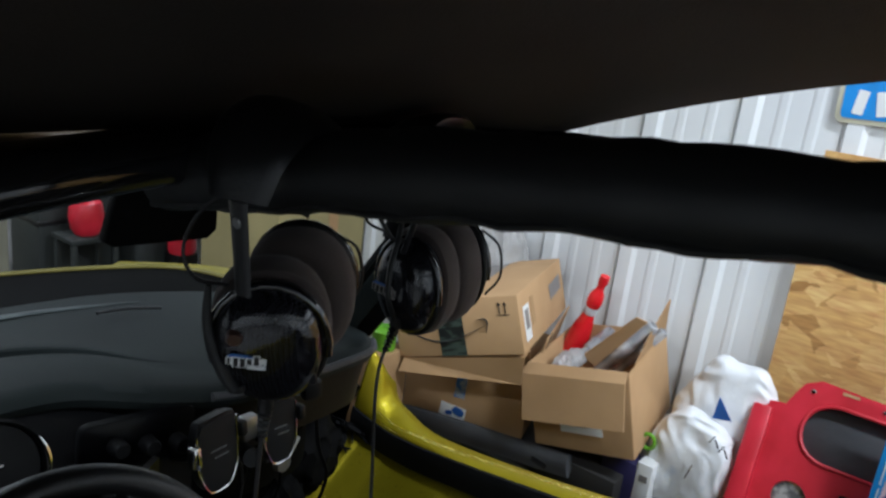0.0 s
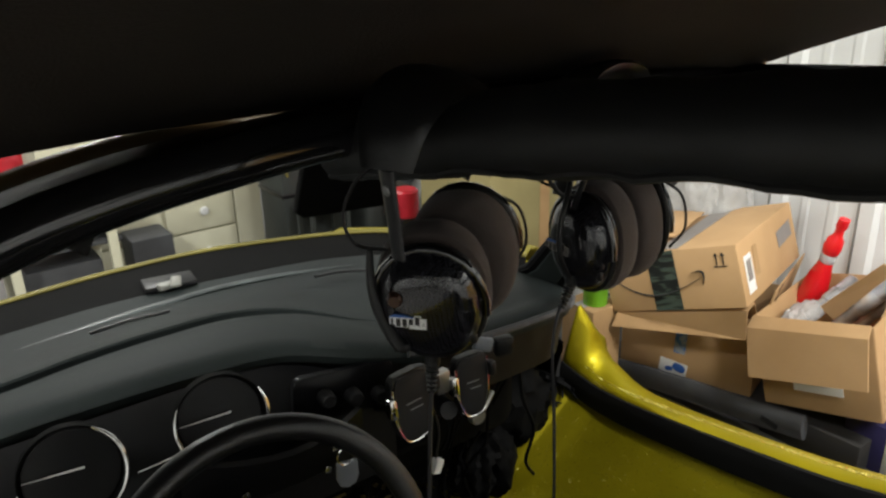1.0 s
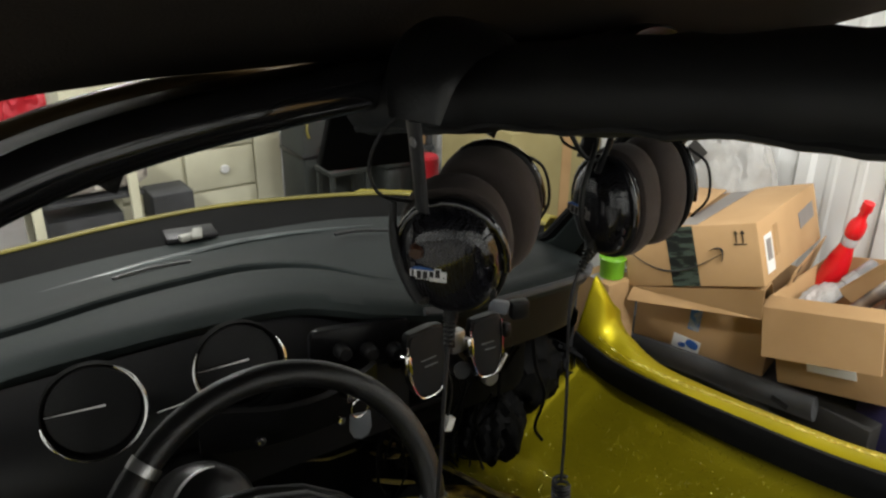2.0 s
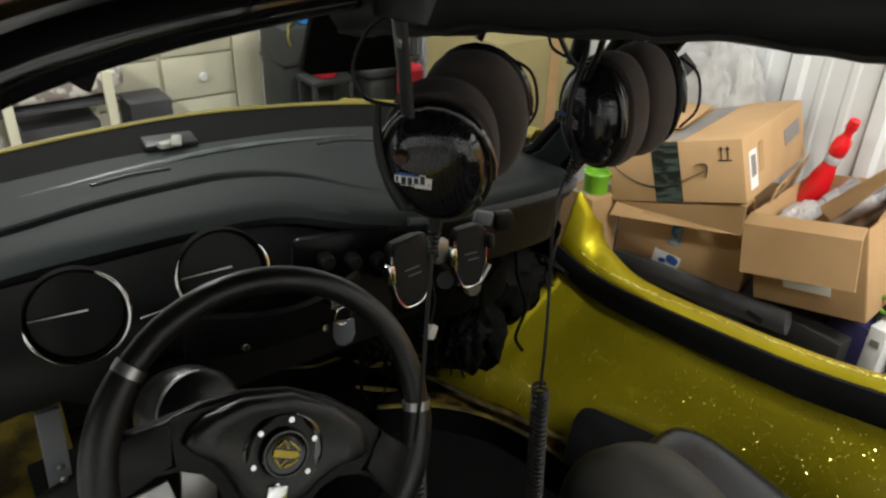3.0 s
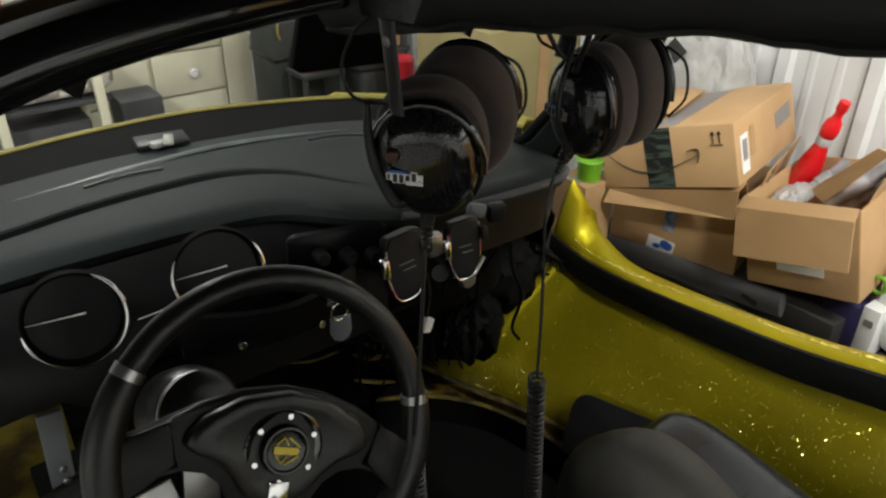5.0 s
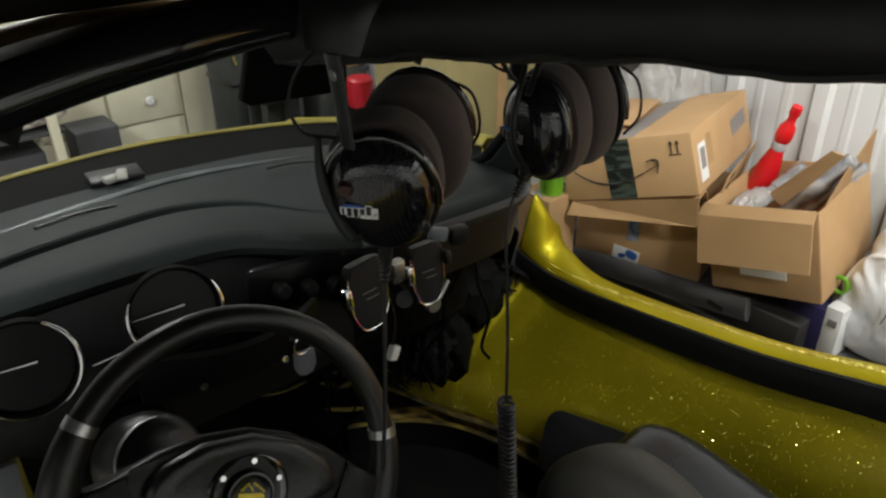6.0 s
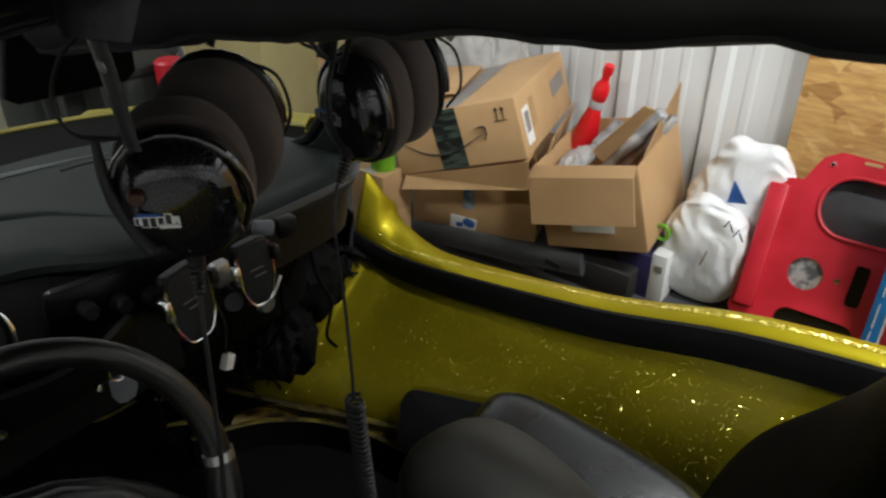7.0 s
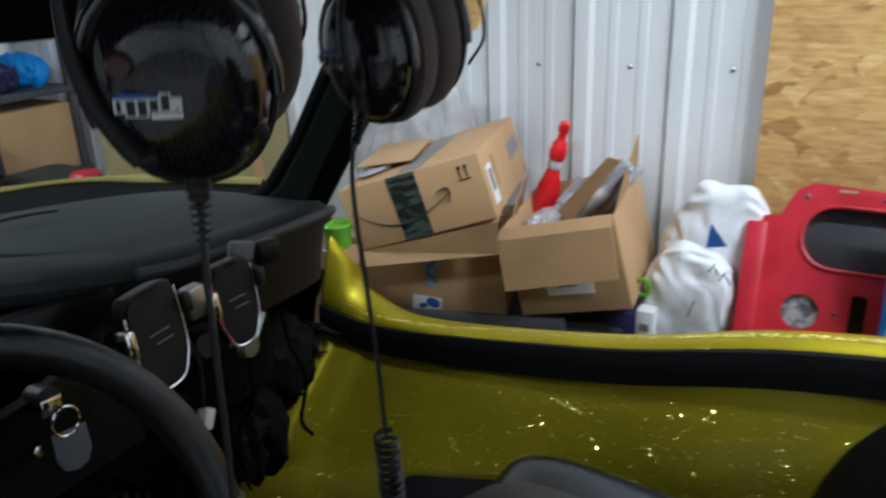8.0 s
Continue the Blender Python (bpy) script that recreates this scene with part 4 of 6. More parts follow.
for px, pz, tilt in ((0.148, 0.475, -8), (0.215, 0.495, 14), (0.03, 0.535, 4)):
    pd = part("pedal_pad", block(0.06, 0.008, 0.085, 0.003, m=pose(px, 0.95, pz, -25, tilt, 0)), M_STEEL, car, "worn bare-metal pedal pad", placed=True)
    for dx in (-0.012, 0.012):
        part("rivet", moved(lathe([(0, 0.003), (0.004, 0.002), (0.005, 0.0)], 8), pose(px + dx, 0.944, pz - 0.015, 65, 0, 0)), M_GREYRUBBER, pd, placed=True)
part("pedal_box", block(0.30, 0.02, 0.35, 0.005, m=pose(0.14, 1.03, 0.42, -20, 0, 0)), M_MATTE, car, placed=True)


# seats
def lump(cx, cy, cz, hx, hy, hz, p=0.55, turn=(0, 0, 0), crown=0.0):
    """A stuffed cushion: a rounded superellipsoid."""
    bm = bmesh.new()
    bmesh.ops.create_uvsphere(bm, u_segments=36, v_segments=22, radius=1.0)
    for v in bm.verts:
        s = [math.copysign(abs(c) ** p, c) for c in v.co]
        v.co = Vector((s[0] * hx, s[1] * hy, s[2] * hz + crown * (1 - s[0] ** 2) * max(0, s[2])))
    bmesh.ops.transform(bm, matrix=pose(cx, cy, cz, *turn), verts=bm.verts[:])
    return bm


seat = part("passenger_seat", lump(0.722, 0.33, 0.442, 0.152, 0.318, 0.112, 0.72, (5, -2, -21), 0.035), M_SEAT, car, "black leather bucket seat", placed=True)
part("seat_bolster", lump(0.962, 0.40, 0.388, 0.098, 0.235, 0.105, 0.5, (6, -10, 0)), M_BOLSTER, seat, "smooth raised side bolster", placed=True)
part("seat_bolster", lump(0.56, 0.33, 0.39, 0.06, 0.28, 0.09, 0.6, (2, 0, 0)), M_DARKVINYL, seat, "smooth raised side bolster", placed=True)
BACK_ROWS = [(0.40, 0.19, 0.225, 0.08), (0.517, 0.184, 0.22, 0.085), (0.612, 0.155, 0.215, 0.085), (0.690, 0.099, 0.21, 0.08), (0.754, 0.055, 0.205, 0.08), (0.809, 0.026, 0.195, 0.08), (0.859, 0.012, 0.185, 0.08), (0.913, -0.001, 0.18, 0.08), (0.954, -0.027, 0.17, 0.07), (0.973, -0.060, 0.13, 0.05), (0.978, -0.09, 0.05, 0.02)]
BACK_ROWS = [tuple(q) for q in zip(*[[v.x for v in spline([(r[k], 0, 0) for r in BACK_ROWS], 40)] for k in range(4)])]
back = part("backrest", loft([[(0.86 + hx * math.copysign(abs(math.cos(a)) ** 0.55, math.cos(a)), front + 0.014 - hy + hy * math.copysign(abs(math.sin(a)) ** 0.7, math.sin(a)), z + 0.02) for a in [2 * math.pi * k / 36 for k in range(36)]] for z, front, hx, hy in BACK_ROWS], closed_u=True), M_SOFTBLACK, seat, "black leather winged backrest", placed=True)
part("seat_base", block(0.42, 0.5, 0.18, 0.01, at=(0.80, 0.33, 0.24)), M_CLOTH, seat, placed=True)
dseat = part("driver_seat", lump(0.21, -0.42, 0.34, 0.22, 0.24, 0.13, 0.6, (4, 0, 0)), M_LEATHER, car, "black leather bucket seat", placed=True)
part("backrest", lump(0.21, -0.74, 0.66, 0.215, 0.08, 0.30, 0.55, (14, 0, 0)), M_LEATHER, dseat, placed=True)
part("seat_base", block(0.42, 0.5, 0.12, 0.01, at=(0.21, -0.42, 0.20)), M_CLOTH, dseat, placed=True)
part("panel_flap", prism(round_rect(0.30, 0.14, 0.035), 0.012, 0.004, frame_of((1.0, 0.690, 0.333), (0.162, -0.973, 0.162), (0.44, 0.44, 0.78))), M_CLOTH, car, "black padded flap on the inner panel", placed=True)


# ragged black lining at the front of the inner panel
def lining():
    rng = random.Random(5)
    edge = [(0.55, 1.10), (0.50, 1.15), (0.44, 1.18), (0.386, 1.25), (0.338, 1.22), (0.30, 1.29), (0.25, 1.30), (0.20, 1.25), (0.165, 1.22)]
    rows = []
    for z, y in spline([(0, y, z) for z, y in edge], 40) and [(p.z, p.y) for p in spline([(0, y, z) for z, y in edge], 40)]:
        y += rng.uniform(-0.018, 0.018)
        rows.append([(side_x(q, z) - 0.022 - 0.012 * k / 3, q, z) for k, q in enumerate((y, y + 0.03, y + 0.09, 1.46))])
    return loft(rows, 0.003)


part("front_lining", lining(), M_CLOTH, car, "ragged black lining", placed=True)
rng = random.Random(31)
tufts = []
for k in range(110):
    z = 0.20 + 0.35 * rng.random()
    y = 1.25 - 0.30 * max(0.0, z - 0.25) + 0.04 * math.sin(z * 30) + rng.uniform(-0.02, 0.03)
    pts = [Vector((side_x(y, z) - 0.03, y, z))]
    for q in range(3):
        y, z = y - rng.uniform(0.004, 0.028), min(0.53, z + rng.uniform(-0.022, 0.012))
        pts.append(Vector((side_x(y, z) - 0.020 + rng.uniform(0, 0.010), y, z)))
    tufts.append(tube(spline(pts, 9), [0.006 * (1 - i / 9) + 0.0012 for i in range(9)], 5))
part("frayed_fringe", join(*tufts), M_CLOTH, car, "frayed black fringe over the gold panel", placed=True)


# ---- things hung in and fixed to the car ----
def egg(w, h, n=28, low=0.82):
    """An ear-cup outline in y, z: rounder above, narrower below."""
    out = []
    for k in range(n):
        a = 2 * math.pi * k / n
        c, s = math.cos(a), math.sin(a)
        f = 1 - (1 - low) * max(0, -s) ** 1.2
        out.append((w / 2 * math.copysign(abs(c) ** 0.85, c) * f, h / 2 * math.copysign(abs(s) ** 0.9, s)))
    return out


def coil(x, y, z0, z1, r, wire, dx=0.0, dy=0.0, pitch=0.0068):
    n = int((z0 - z1) / pitch * 10)
    pts = []
    for k in range(n + 1):
        t = k / n
        a = 2 * math.pi * k / 10
        pts.append((x + dx * t + r * math.cos(a), y + dy * t + r * math.sin(a), z0 + (z1 - z0) * t))
    return tube(pts, wire, 5)


def weave_shell():
    """Lacquered carbon cloth: small squares that shine by turns under a clear coat."""
    m = material("carbon_weave_shell", (0.006, 0.006, 0.010), rough=0.30, coat=1.0, coat_rough=0.05)
    nt = m.node_tree
    b = nt.nodes["Principled BSDF"]
    tc = nt.nodes.new("ShaderNodeTexCoord")
    mp = nt.nodes.new("ShaderNodeMapping")
    mp.inputs["Rotation"].default_value = (radians(45), 0, 0)
    nt.links.new(tc.outputs["Object"], mp.inputs["Vector"])
    ch = nt.nodes.new("ShaderNodeTexChecker")
    ch.inputs["Scale"].default_value = 420.0
    ch.inputs["Color1"].default_value = (0.011, 0.011, 0.014, 1)
    ch.inputs["Color2"].default_value = (0.004, 0.004, 0.006, 1)
    nt.links.new(mp.outputs["Vector"], ch.inputs["Vector"])
    nt.links.new(ch.outputs["Color"], b.inputs["Base Color"])
    b.inputs["Metallic"].default_value = 0.05
    b.inputs["Specular IOR Level"].default_value = 0.08
    return m


def headset(a, b, label, lean, turns, arch, with_boom, wide):
    """a, b: middles of the two ear cups; arch: points of the head band over its support."""
    A, B = Vector(a), Vector(b)
    mid, half = (A + B) / 2, (B - A).length / 2
    m = frame_of(mid, B - A, (0, 0, 1)) @ pose(0, 0, 0, lean, 0, 0)
    ob = thing("headset", m, label, "headset", "headsets hung under the roof")
    shell, pad = egg(wide, 0.119, low=0.88), egg(wide + 0.011, 0.138, low=0.92)
    for sgn in (-1, 1):
        f = m @ Matrix.Translation((sgn * half, 0, 0)) @ (pose(0, 0, 0, 0, 0, turns[1]) if sgn > 0 else pose(0, 0, 0, 0, 0, turns[0]) @ Matrix.Diagonal((-1, 1, 1, 1)))
        cup = part("ear_cup", rings(shell, [(-0.012, 0.9), (-0.010, 1.0), (0.004, 1.0), (0.010, 0.97), (0.018, 0.90), (0.024, 0.80), (0.028, 0.66), (0.030, 0.45), (0.031, 0.2), (0.031, 0.0)], f), M_CARBON if sgn < 0 else M_SHELL, ob, "gloss black ear cup", placed=True)
        part("ear_cushion", rings(pad, [(-0.008, 0.6), (-0.008, 0.88), (-0.011, 0.97), (-0.018, 1.0), (-0.030, 1.0), (-0.040, 0.97), (-0.046, 0.89), (-0.049, 0.76), (-0.050, 0.55), (-0.049, 0.3), (-0.049, 0.0)], f), M_FOAM, ob, "soft brown-black ear cushion", placed=True)
        part("cup_rim", moved(tube([(0.002, y * 1.02, z * 1.02) for y, z in shell], 0.0035, 8, closed=True, up=(1, 0, 0)), f), M_PLASTIC, ob, placed=True)
        yoke = [(0.007, (wide / 2 + 0.003) * math.cos(radians(t)), 0.002 + 0.060 * math.sin(radians(t))) for t in range(-15, 196, 15)]
        part("yoke", moved(tube(yoke, 0.0040, 10, up=(1, 0, 0)), f), M_SHELL, ob, "glossy curved yoke", placed=True)
        for yy in (-wide / 2, wide / 2):
            part("pivot", moved(lathe([(0, 0.006), (0.005, 0.005), (0.006, 0.0)], 10), f @ frame_of((0.004, yy, 0.002), (0, 1, 0), (1, 0, 0))), M_BLACKGLOSS, ob, placed=True)
        end = Vector(arch[0] if sgn < 0 else arch[-1])
        start = f @ Vector((0.022, 0.016 if sgn < 0 else 0.0, 0.062))
        strap = part("strap", tube([start, start.lerp(end, 0.35) + Vector((0, 0, 0.004)), start.lerp(end, 0.7) + Vector((0, 0, 0.004)), end], [0.0105, 0.011, 0.0115, 0.012], 10, squash=(1.0, 0.25)), M_DARKVINYL, ob, "flat head-band strap", placed=True)
        part("slider", moved(lathe([(0, 0.004), (0.005, 0.003), (0.006, 0.0)], 8), frame_of(start.lerp(end, 0.78), (0, 1, 0), m.col[0].xyz * sgn)), M_STEEL, ob, placed=True)
    part("head_band", tube(spline(arch, 24), [0.021 + 0.013 * math.sin(math.pi * k / 23) for k in range(24)], 12, squash=(1.15, 0.32), up=tuple(m.col[0].xyz)), M_DARKVINYL, ob, "padded black head band", placed=True)
    f = m @ Matrix.Translation((-half, 0, 0)) @ pose(0, 0, 0, 0, 0, turns[0]) @ Matrix.Diagonal((-1, 1, 1, 1))
    if with_boom:
        part("knob", moved(lathe([(0, 0.005), (0.0055, 0.005), (0.007, 0.003), (0.0075, -0.004)], 16), f @ frame_of((0.028, 0.026, 0.024), (0, 1, 0), (1, 0, 0))), M_BROWNKNOB, ob, "round brown volume knob", placed=True)
    tag = f @ frame_of((0.0312, 0.018, 0.001), (0, -1, -0.16), (0, 0, 1))
    bars = [(-0.0145 + 0.0058 * k, bw, lo, hi) for k, (bw, lo, hi) in enumerate(((0.0022, -0.003, 0.003), (0.0042, -0.0055, 0.003), (0.0042, -0.0055, 0.003), (0.0040, -0.003, 0.003), (0.0042, -0.003, 0.0058), (0.0012, -0.003, -0.0015)))]
    white = M_WHITE if with_boom else M_TAPE
    lab = part("sticker", moved(block(0.034, 0.0008, 0.0078), tag), white, ob, "white maker's sticker with a blue top edge", placed=True)
    part("strip", moved(block(0.016, 0.0008, 0.003, at=(0.009, 0, -0.0062)), tag), white, lab, placed=True)
    for x, bw, lo, hi in bars:
        if hi - lo > 0.007:
            part("edge", moved(block(bw + 0.0018, 0.0009, hi - lo + 0.0018, at=(x, 0, (hi + lo) / 2)), tag), white, lab, placed=True)
    part("print", moved(prism([(-0.017, 0.0), (0.006, 0.0), (0.000, 0.0024), (-0.012, 0.003)], 0.001, 0, pose(0, -0.0005, 0.0042)), tag), M_BLUE, lab, placed=True)
    for x, bw, lo, hi in bars:
        part("print", moved(block(bw, 0.0022, hi - lo, 0.0004, at=(x, 0, (hi + lo) / 2)), tag), M_INK, lab, placed=True)
    for k in range(4):
        part("port", moved(lump(0, 0, 0, 0.003, 0.004, 0.006, 0.7), f @ pose(0.017, -wide * 0.40 + 0.002 * abs(k - 1.5), 0.010 - 0.014 * k)), M_PLASTIC, ob, placed=True)
    loop = [f @ Vector(p) for p in ((0.004, 0.03, 0.062), (0.012, 0.055, 0.075), (0.006, 0.062, 0.10), (0.0, 0.045, 0.13))] + [Vector(arch[0]) + Vector((0, 0, 0.012))]
    part("wire", tube(spline(loop, 18), 0.0018, 6), M_PLASTIC, ob, "thin black link wire", placed=True)
    f2 = m @ Matrix.Translation((half, 0, 0))
    part("wire", tube(spline([f2 @ Vector(p) for p in ((0.012, -0.03, 0.05), (0.02, -0.052, 0.03), (0.02, -0.055, -0.01), (0.008, -0.04, -0.035))], 14), 0.0018, 6), M_PLASTIC, ob, placed=True)
    if with_boom:
        part("boom", tube(spline([f @ Vector(p) for p in ((0.006, 0.046, 0.064), (0.010, 0.050, 0.035), (0.017, 0.047, 0.008), (0.026, 0.038, -0.016), (0.031, 0.030, -0.029))], 16), [0.003 + 0.003 * min(1, k / 7) for k in range(16)], 10), M_PLASTIC, ob, "microphone boom", placed=True)
        part("microphone", moved(lump(0.029, 0.028, -0.029, 0.005, 0.006, 0.005, 0.7), f), M_PLASTIC, ob, placed=True)
    return ob, m


M_CARBON = weave_shell()
M_CORD = material("black_cord_rubber", (0.020, 0.020, 0.022), rough=0.45, spec=0.4, bump=0.05)
M_BROWNKNOB = material("brown_knob_plastic", (0.05, 0.018, 0.010), rough=0.35, spec=0.5)
hs1, m1 = headset((0.381, 0.53, 1.183), (0.472, 0.588, 1.206), "black radio headset with brown-black cushions hung over the padded bar", -4, (13, 8),
                  [(0.335, 0.526, 1.318), (0.346, 0.530, 1.354), (0.374, 0.540, 1.376), (0.42, 0.556, 1.381), (0.465, 0.578, 1.362), (0.497, 0.592, 1.32)], True, 0.098)
hs2, m2 = headset((0.640, 0.580, 1.168), (0.738, 0.585, 1.176), "black radio headset hung from the windscreen rail beside the other one", -4, (4, 0),
                  [(0.635, 0.60, 1.285), (0.632, 0.61, 1.32), (0.655, 0.62, 1.348), (0.70, 0.625, 1.356), (0.745, 0.62, 1.345), (0.762, 0.61, 1.29)], False, 0.084)


def cord(ob, pts, z_coil0, z_coil1, lean, wire=0.0023):
    p = [Vector(q) for q in pts]
    part("strain_relief", tube([p[0] + Vector((0, 0, 0.012)), p[0], p[0].lerp(p[1], 0.12)], [0.008, 0.0075, 0.005], 10), M_PLASTIC, ob, placed=True)
    for k in range(7):
        way = (p[1] - p[0]).normalized()
        part("ridge", tube([p[0] + way * (0.005 * k), p[0] + way * (0.005 * k + 0.0022)], 0.0078 - 0.0005 * k, 8), M_PLASTIC, ob, placed=True)
    part("cord", tube(spline(p, 24), wire, 6), M_CORD, ob, "thin black headset cord", placed=True)
    e = p[-1]
    part("coiled_cord", coil(e.x, e.y, z_coil0, z_coil1, 0.0102, 0.0027, lean, 0.002, 0.0088), M_CORD, ob, "tightly coiled black cord", placed=True)
    part("cord", tube(spline([(e.x + lean, e.y + 0.002, z_coil1), (e.x + lean, e.y + 0.02, z_coil1 - 0.1), (e.x + 0.03, e.y + 0.06, 0.18)], 12), wire, 6), M_PLASTIC, ob, placed=True)


cord(hs1, [(0.378, 0.528, 1.122), (0.371, 0.526, 1.05), (0.362, 0.522, 0.936), (0.352, 0.519, 0.847)], 0.847, 0.50, 0.018)
cord(hs2, [(0.616, 0.578, 1.122), (0.588, 0.571, 1.088), (0.574, 0.563, 1.05), (0.572, 0.556, 0.98), (0.563, 0.543, 0.90), (0.556, 0.535, 0.835)], 0.835, 0.45, 0.026)
for pts, r in (([(0.575, 0.60, 1.285), (0.585, 0.59, 1.255), (0.602, 0.585, 1.232), (0.625, 0.58, 1.225)], 0.0028), ([(0.628, 0.60, 1.29), (0.622, 0.59, 1.25), (0.606, 0.58, 1.228), (0.592, 0.575, 1.20), (0.590, 0.572, 1.165), (0.604, 0.57, 1.135)], 0.0034), ([(0.66, 0.60, 1.29), (0.64, 0.585, 1.25), (0.612, 0.575, 1.215)], 0.0040)):
    part("wire", tube(spline(pts, 20), r, 8), M_PLASTIC, hs2, "loose black headset wire", placed=True)


M_PAD = material("slate_pad", (0.016, 0.018, 0.022), rough=0.5, spec=0.22)


def phone_holder(cx, cy, cz, w, h, yaw, label):
    m = pose(cx, cy, cz, -8, 0, yaw)
    ob = thing("phone_holder", m, label, "phone holder", "phone holders on the dashboard")
    o = [(-w / 2 * 0.8, h / 2), (w / 2 * 0.8, h / 2), (w / 2, h * 0.34), (w / 2 * 0.98, -h * 0.12), (w / 2 * 0.8, -h * 0.34), (w / 2 * 0.42, -h / 2), (-w / 2 * 0.42, -h / 2), (-w / 2 * 0.8, -h * 0.34), (-w / 2 * 0.98, -h * 0.12), (-w / 2, h * 0.34)]
    o = [(p.x, p.z) for p in spline([(x, 0, z) for x, z in o + o[:1]], 41)][:-1]
    part("cradle", prism(o, 0.014, 0.003), M_PLASTIC, ob)
    part("face", prism([(x * 0.9, z * 0.93) for x, z in o], 0.002, 0.0006, pose(0, -0.0025, 0)), M_PAD, ob, "smooth dark pad")
    part("trim", tube([(x, -0.001, z) for x, z in o[7:37]], 0.0017, 8), M_CHROME, ob, "bright chrome edge")
    for k, (dz, ww) in enumerate(((0.006, 0.4), (-0.004, 0.34))):
        part("print", block(w * ww, 0.0006, 0.0016, at=(0.004 * k, -0.003, dz)), M_GREYTAG, ob)
    part("side_grip", block(0.012, 0.018, 0.03, 0.004, at=(-w / 2 - 0.006, -0.002, h * 0.1)), M_CHROME, ob, "bright clamp jaw")
    part("side_grip", block(0.012, 0.018, 0.022, 0.004, at=(w / 2 + 0.006, -0.002, h * 0.2)), M_PLASTIC, ob)
    part("ball_joint", moved(lump(0, 0.03, 0, 0.013, 0.02, 0.013, 0.8), Matrix.Identity(4)), M_PLASTIC, ob)
    part("arm", tube([(0, 0.03, 0), (0.0, 0.06, -0.02), (0.0, 0.10, -0.03)], 0.009, 10), M_PLASTIC, ob)
    return ob


phone_holder(0.502, 0.756, 0.912, 0.066, 0.100, 6, "shield-shaped black phone holder with chrome edge on the dashboard")
phone_holder(0.606, 0.756, 0.905, 0.054, 0.092, -4, "narrow black phone holder with chrome edge on the dashboard")
bits = thing("mount_bracket", pose(0.60, 0.78, 0.86), "scratched metal and plastic bracket behind the phone holders", "bracket")
part("plate", block(0.03, 0.012, 0.022, 0.004, m=pose(0.650, 0.785, 0.945, 0, 15, -20)), M_GREYTAG, bits, placed=True)
part("clamp", block(0.03, 0.02, 0.03, 0.005, m=pose(0.69, 0.785, 0.93, 0, 0, -15)), M_PLASTIC, bits, placed=True)
part("clip", block(0.024, 0.016, 0.036, 0.004, m=pose(0.556, 0.765, 0.925, 0, 0, 0)), M_STEEL, bits, placed=True)
part("rod", tube([(0.60, 0.775, 0.85), (0.64, 0.77, 0.845), (0.66, 0.775, 0.865)], 0.004, 8), M_STEEL, bits, placed=True)
part("boss", moved(lathe([(0, 0.01), (0.012, 0.01), (0.014, 0.0)], 14), frame_of((0.618, 0.765, 0.845), (1, 0, 0), (0, -1, 0))), M_STEEL, bits, placed=True)
part("base", tube([(0.58, 0.78, 0.86), (0.60, 0.83, 0.84), (0.62, 0.87, 0.83)], 0.014, 10), M_PLASTIC, bits, placed=True)

loom = thing("wiring", pose(0.75, 0.9, 0.7), "loose tangle of black wires under the dashboard", "wires")
rng = random.Random(7)
for k in range(42):
    x0, y0, z0 = 0.56 + rng.random() * 0.36, 0.93 + rng.random() * 0.20, 0.66 + rng.random() * 0.12
    pts = [(x0, y0, z0)]
    for j in range(4):
        pts.append((pts[-1][0] + rng.uniform(-0.03, 0.04), pts[-1][1] + rng.uniform(-0.005, 0.05), pts[-1][2] - rng.uniform(0.02, 0.09)))
    part("wire", tube(spline(pts, 14), rng.choice((0.002, 0.003, 0.004)), 5), M_MATTE, loom, placed=True)
part("connector", block(0.016, 0.012, 0.022, 0.002, m=pose(0.528, 0.742, 0.808, 0, 25, 10)), M_WHITE, loom, "white plastic connector", placed=True)
part("wire", tube(spline([(0.535, 0.76, 0.90), (0.54, 0.75, 0.86), (0.528, 0.742, 0.82)], 8), 0.0015, 5), M_PLASTIC, loom, placed=True)
# black block put in for the dark void under the dashboard
part("under_dash_void", block(0.40, 0.16, 0.20, 0.04, at=(0.74, 1.10, 0.66)), M_MATTE, loom, placed=True)


# ---- things beyond the car ----
def card_box(name, corner, xdir, w, d, h, label, mat=M_CARD, up=(0, 0, 1)):
    """A carton: corner is its lower front corner at the start of xdir."""
    m = frame_of(corner, xdir, up)
    ob = thing(name, m @ Matrix.Translation((w / 2, d / 2, 0)), label, "box")
    return ob, m


def panel(w, h, t=0.004):
    return block(w, t, h, 0.0012)


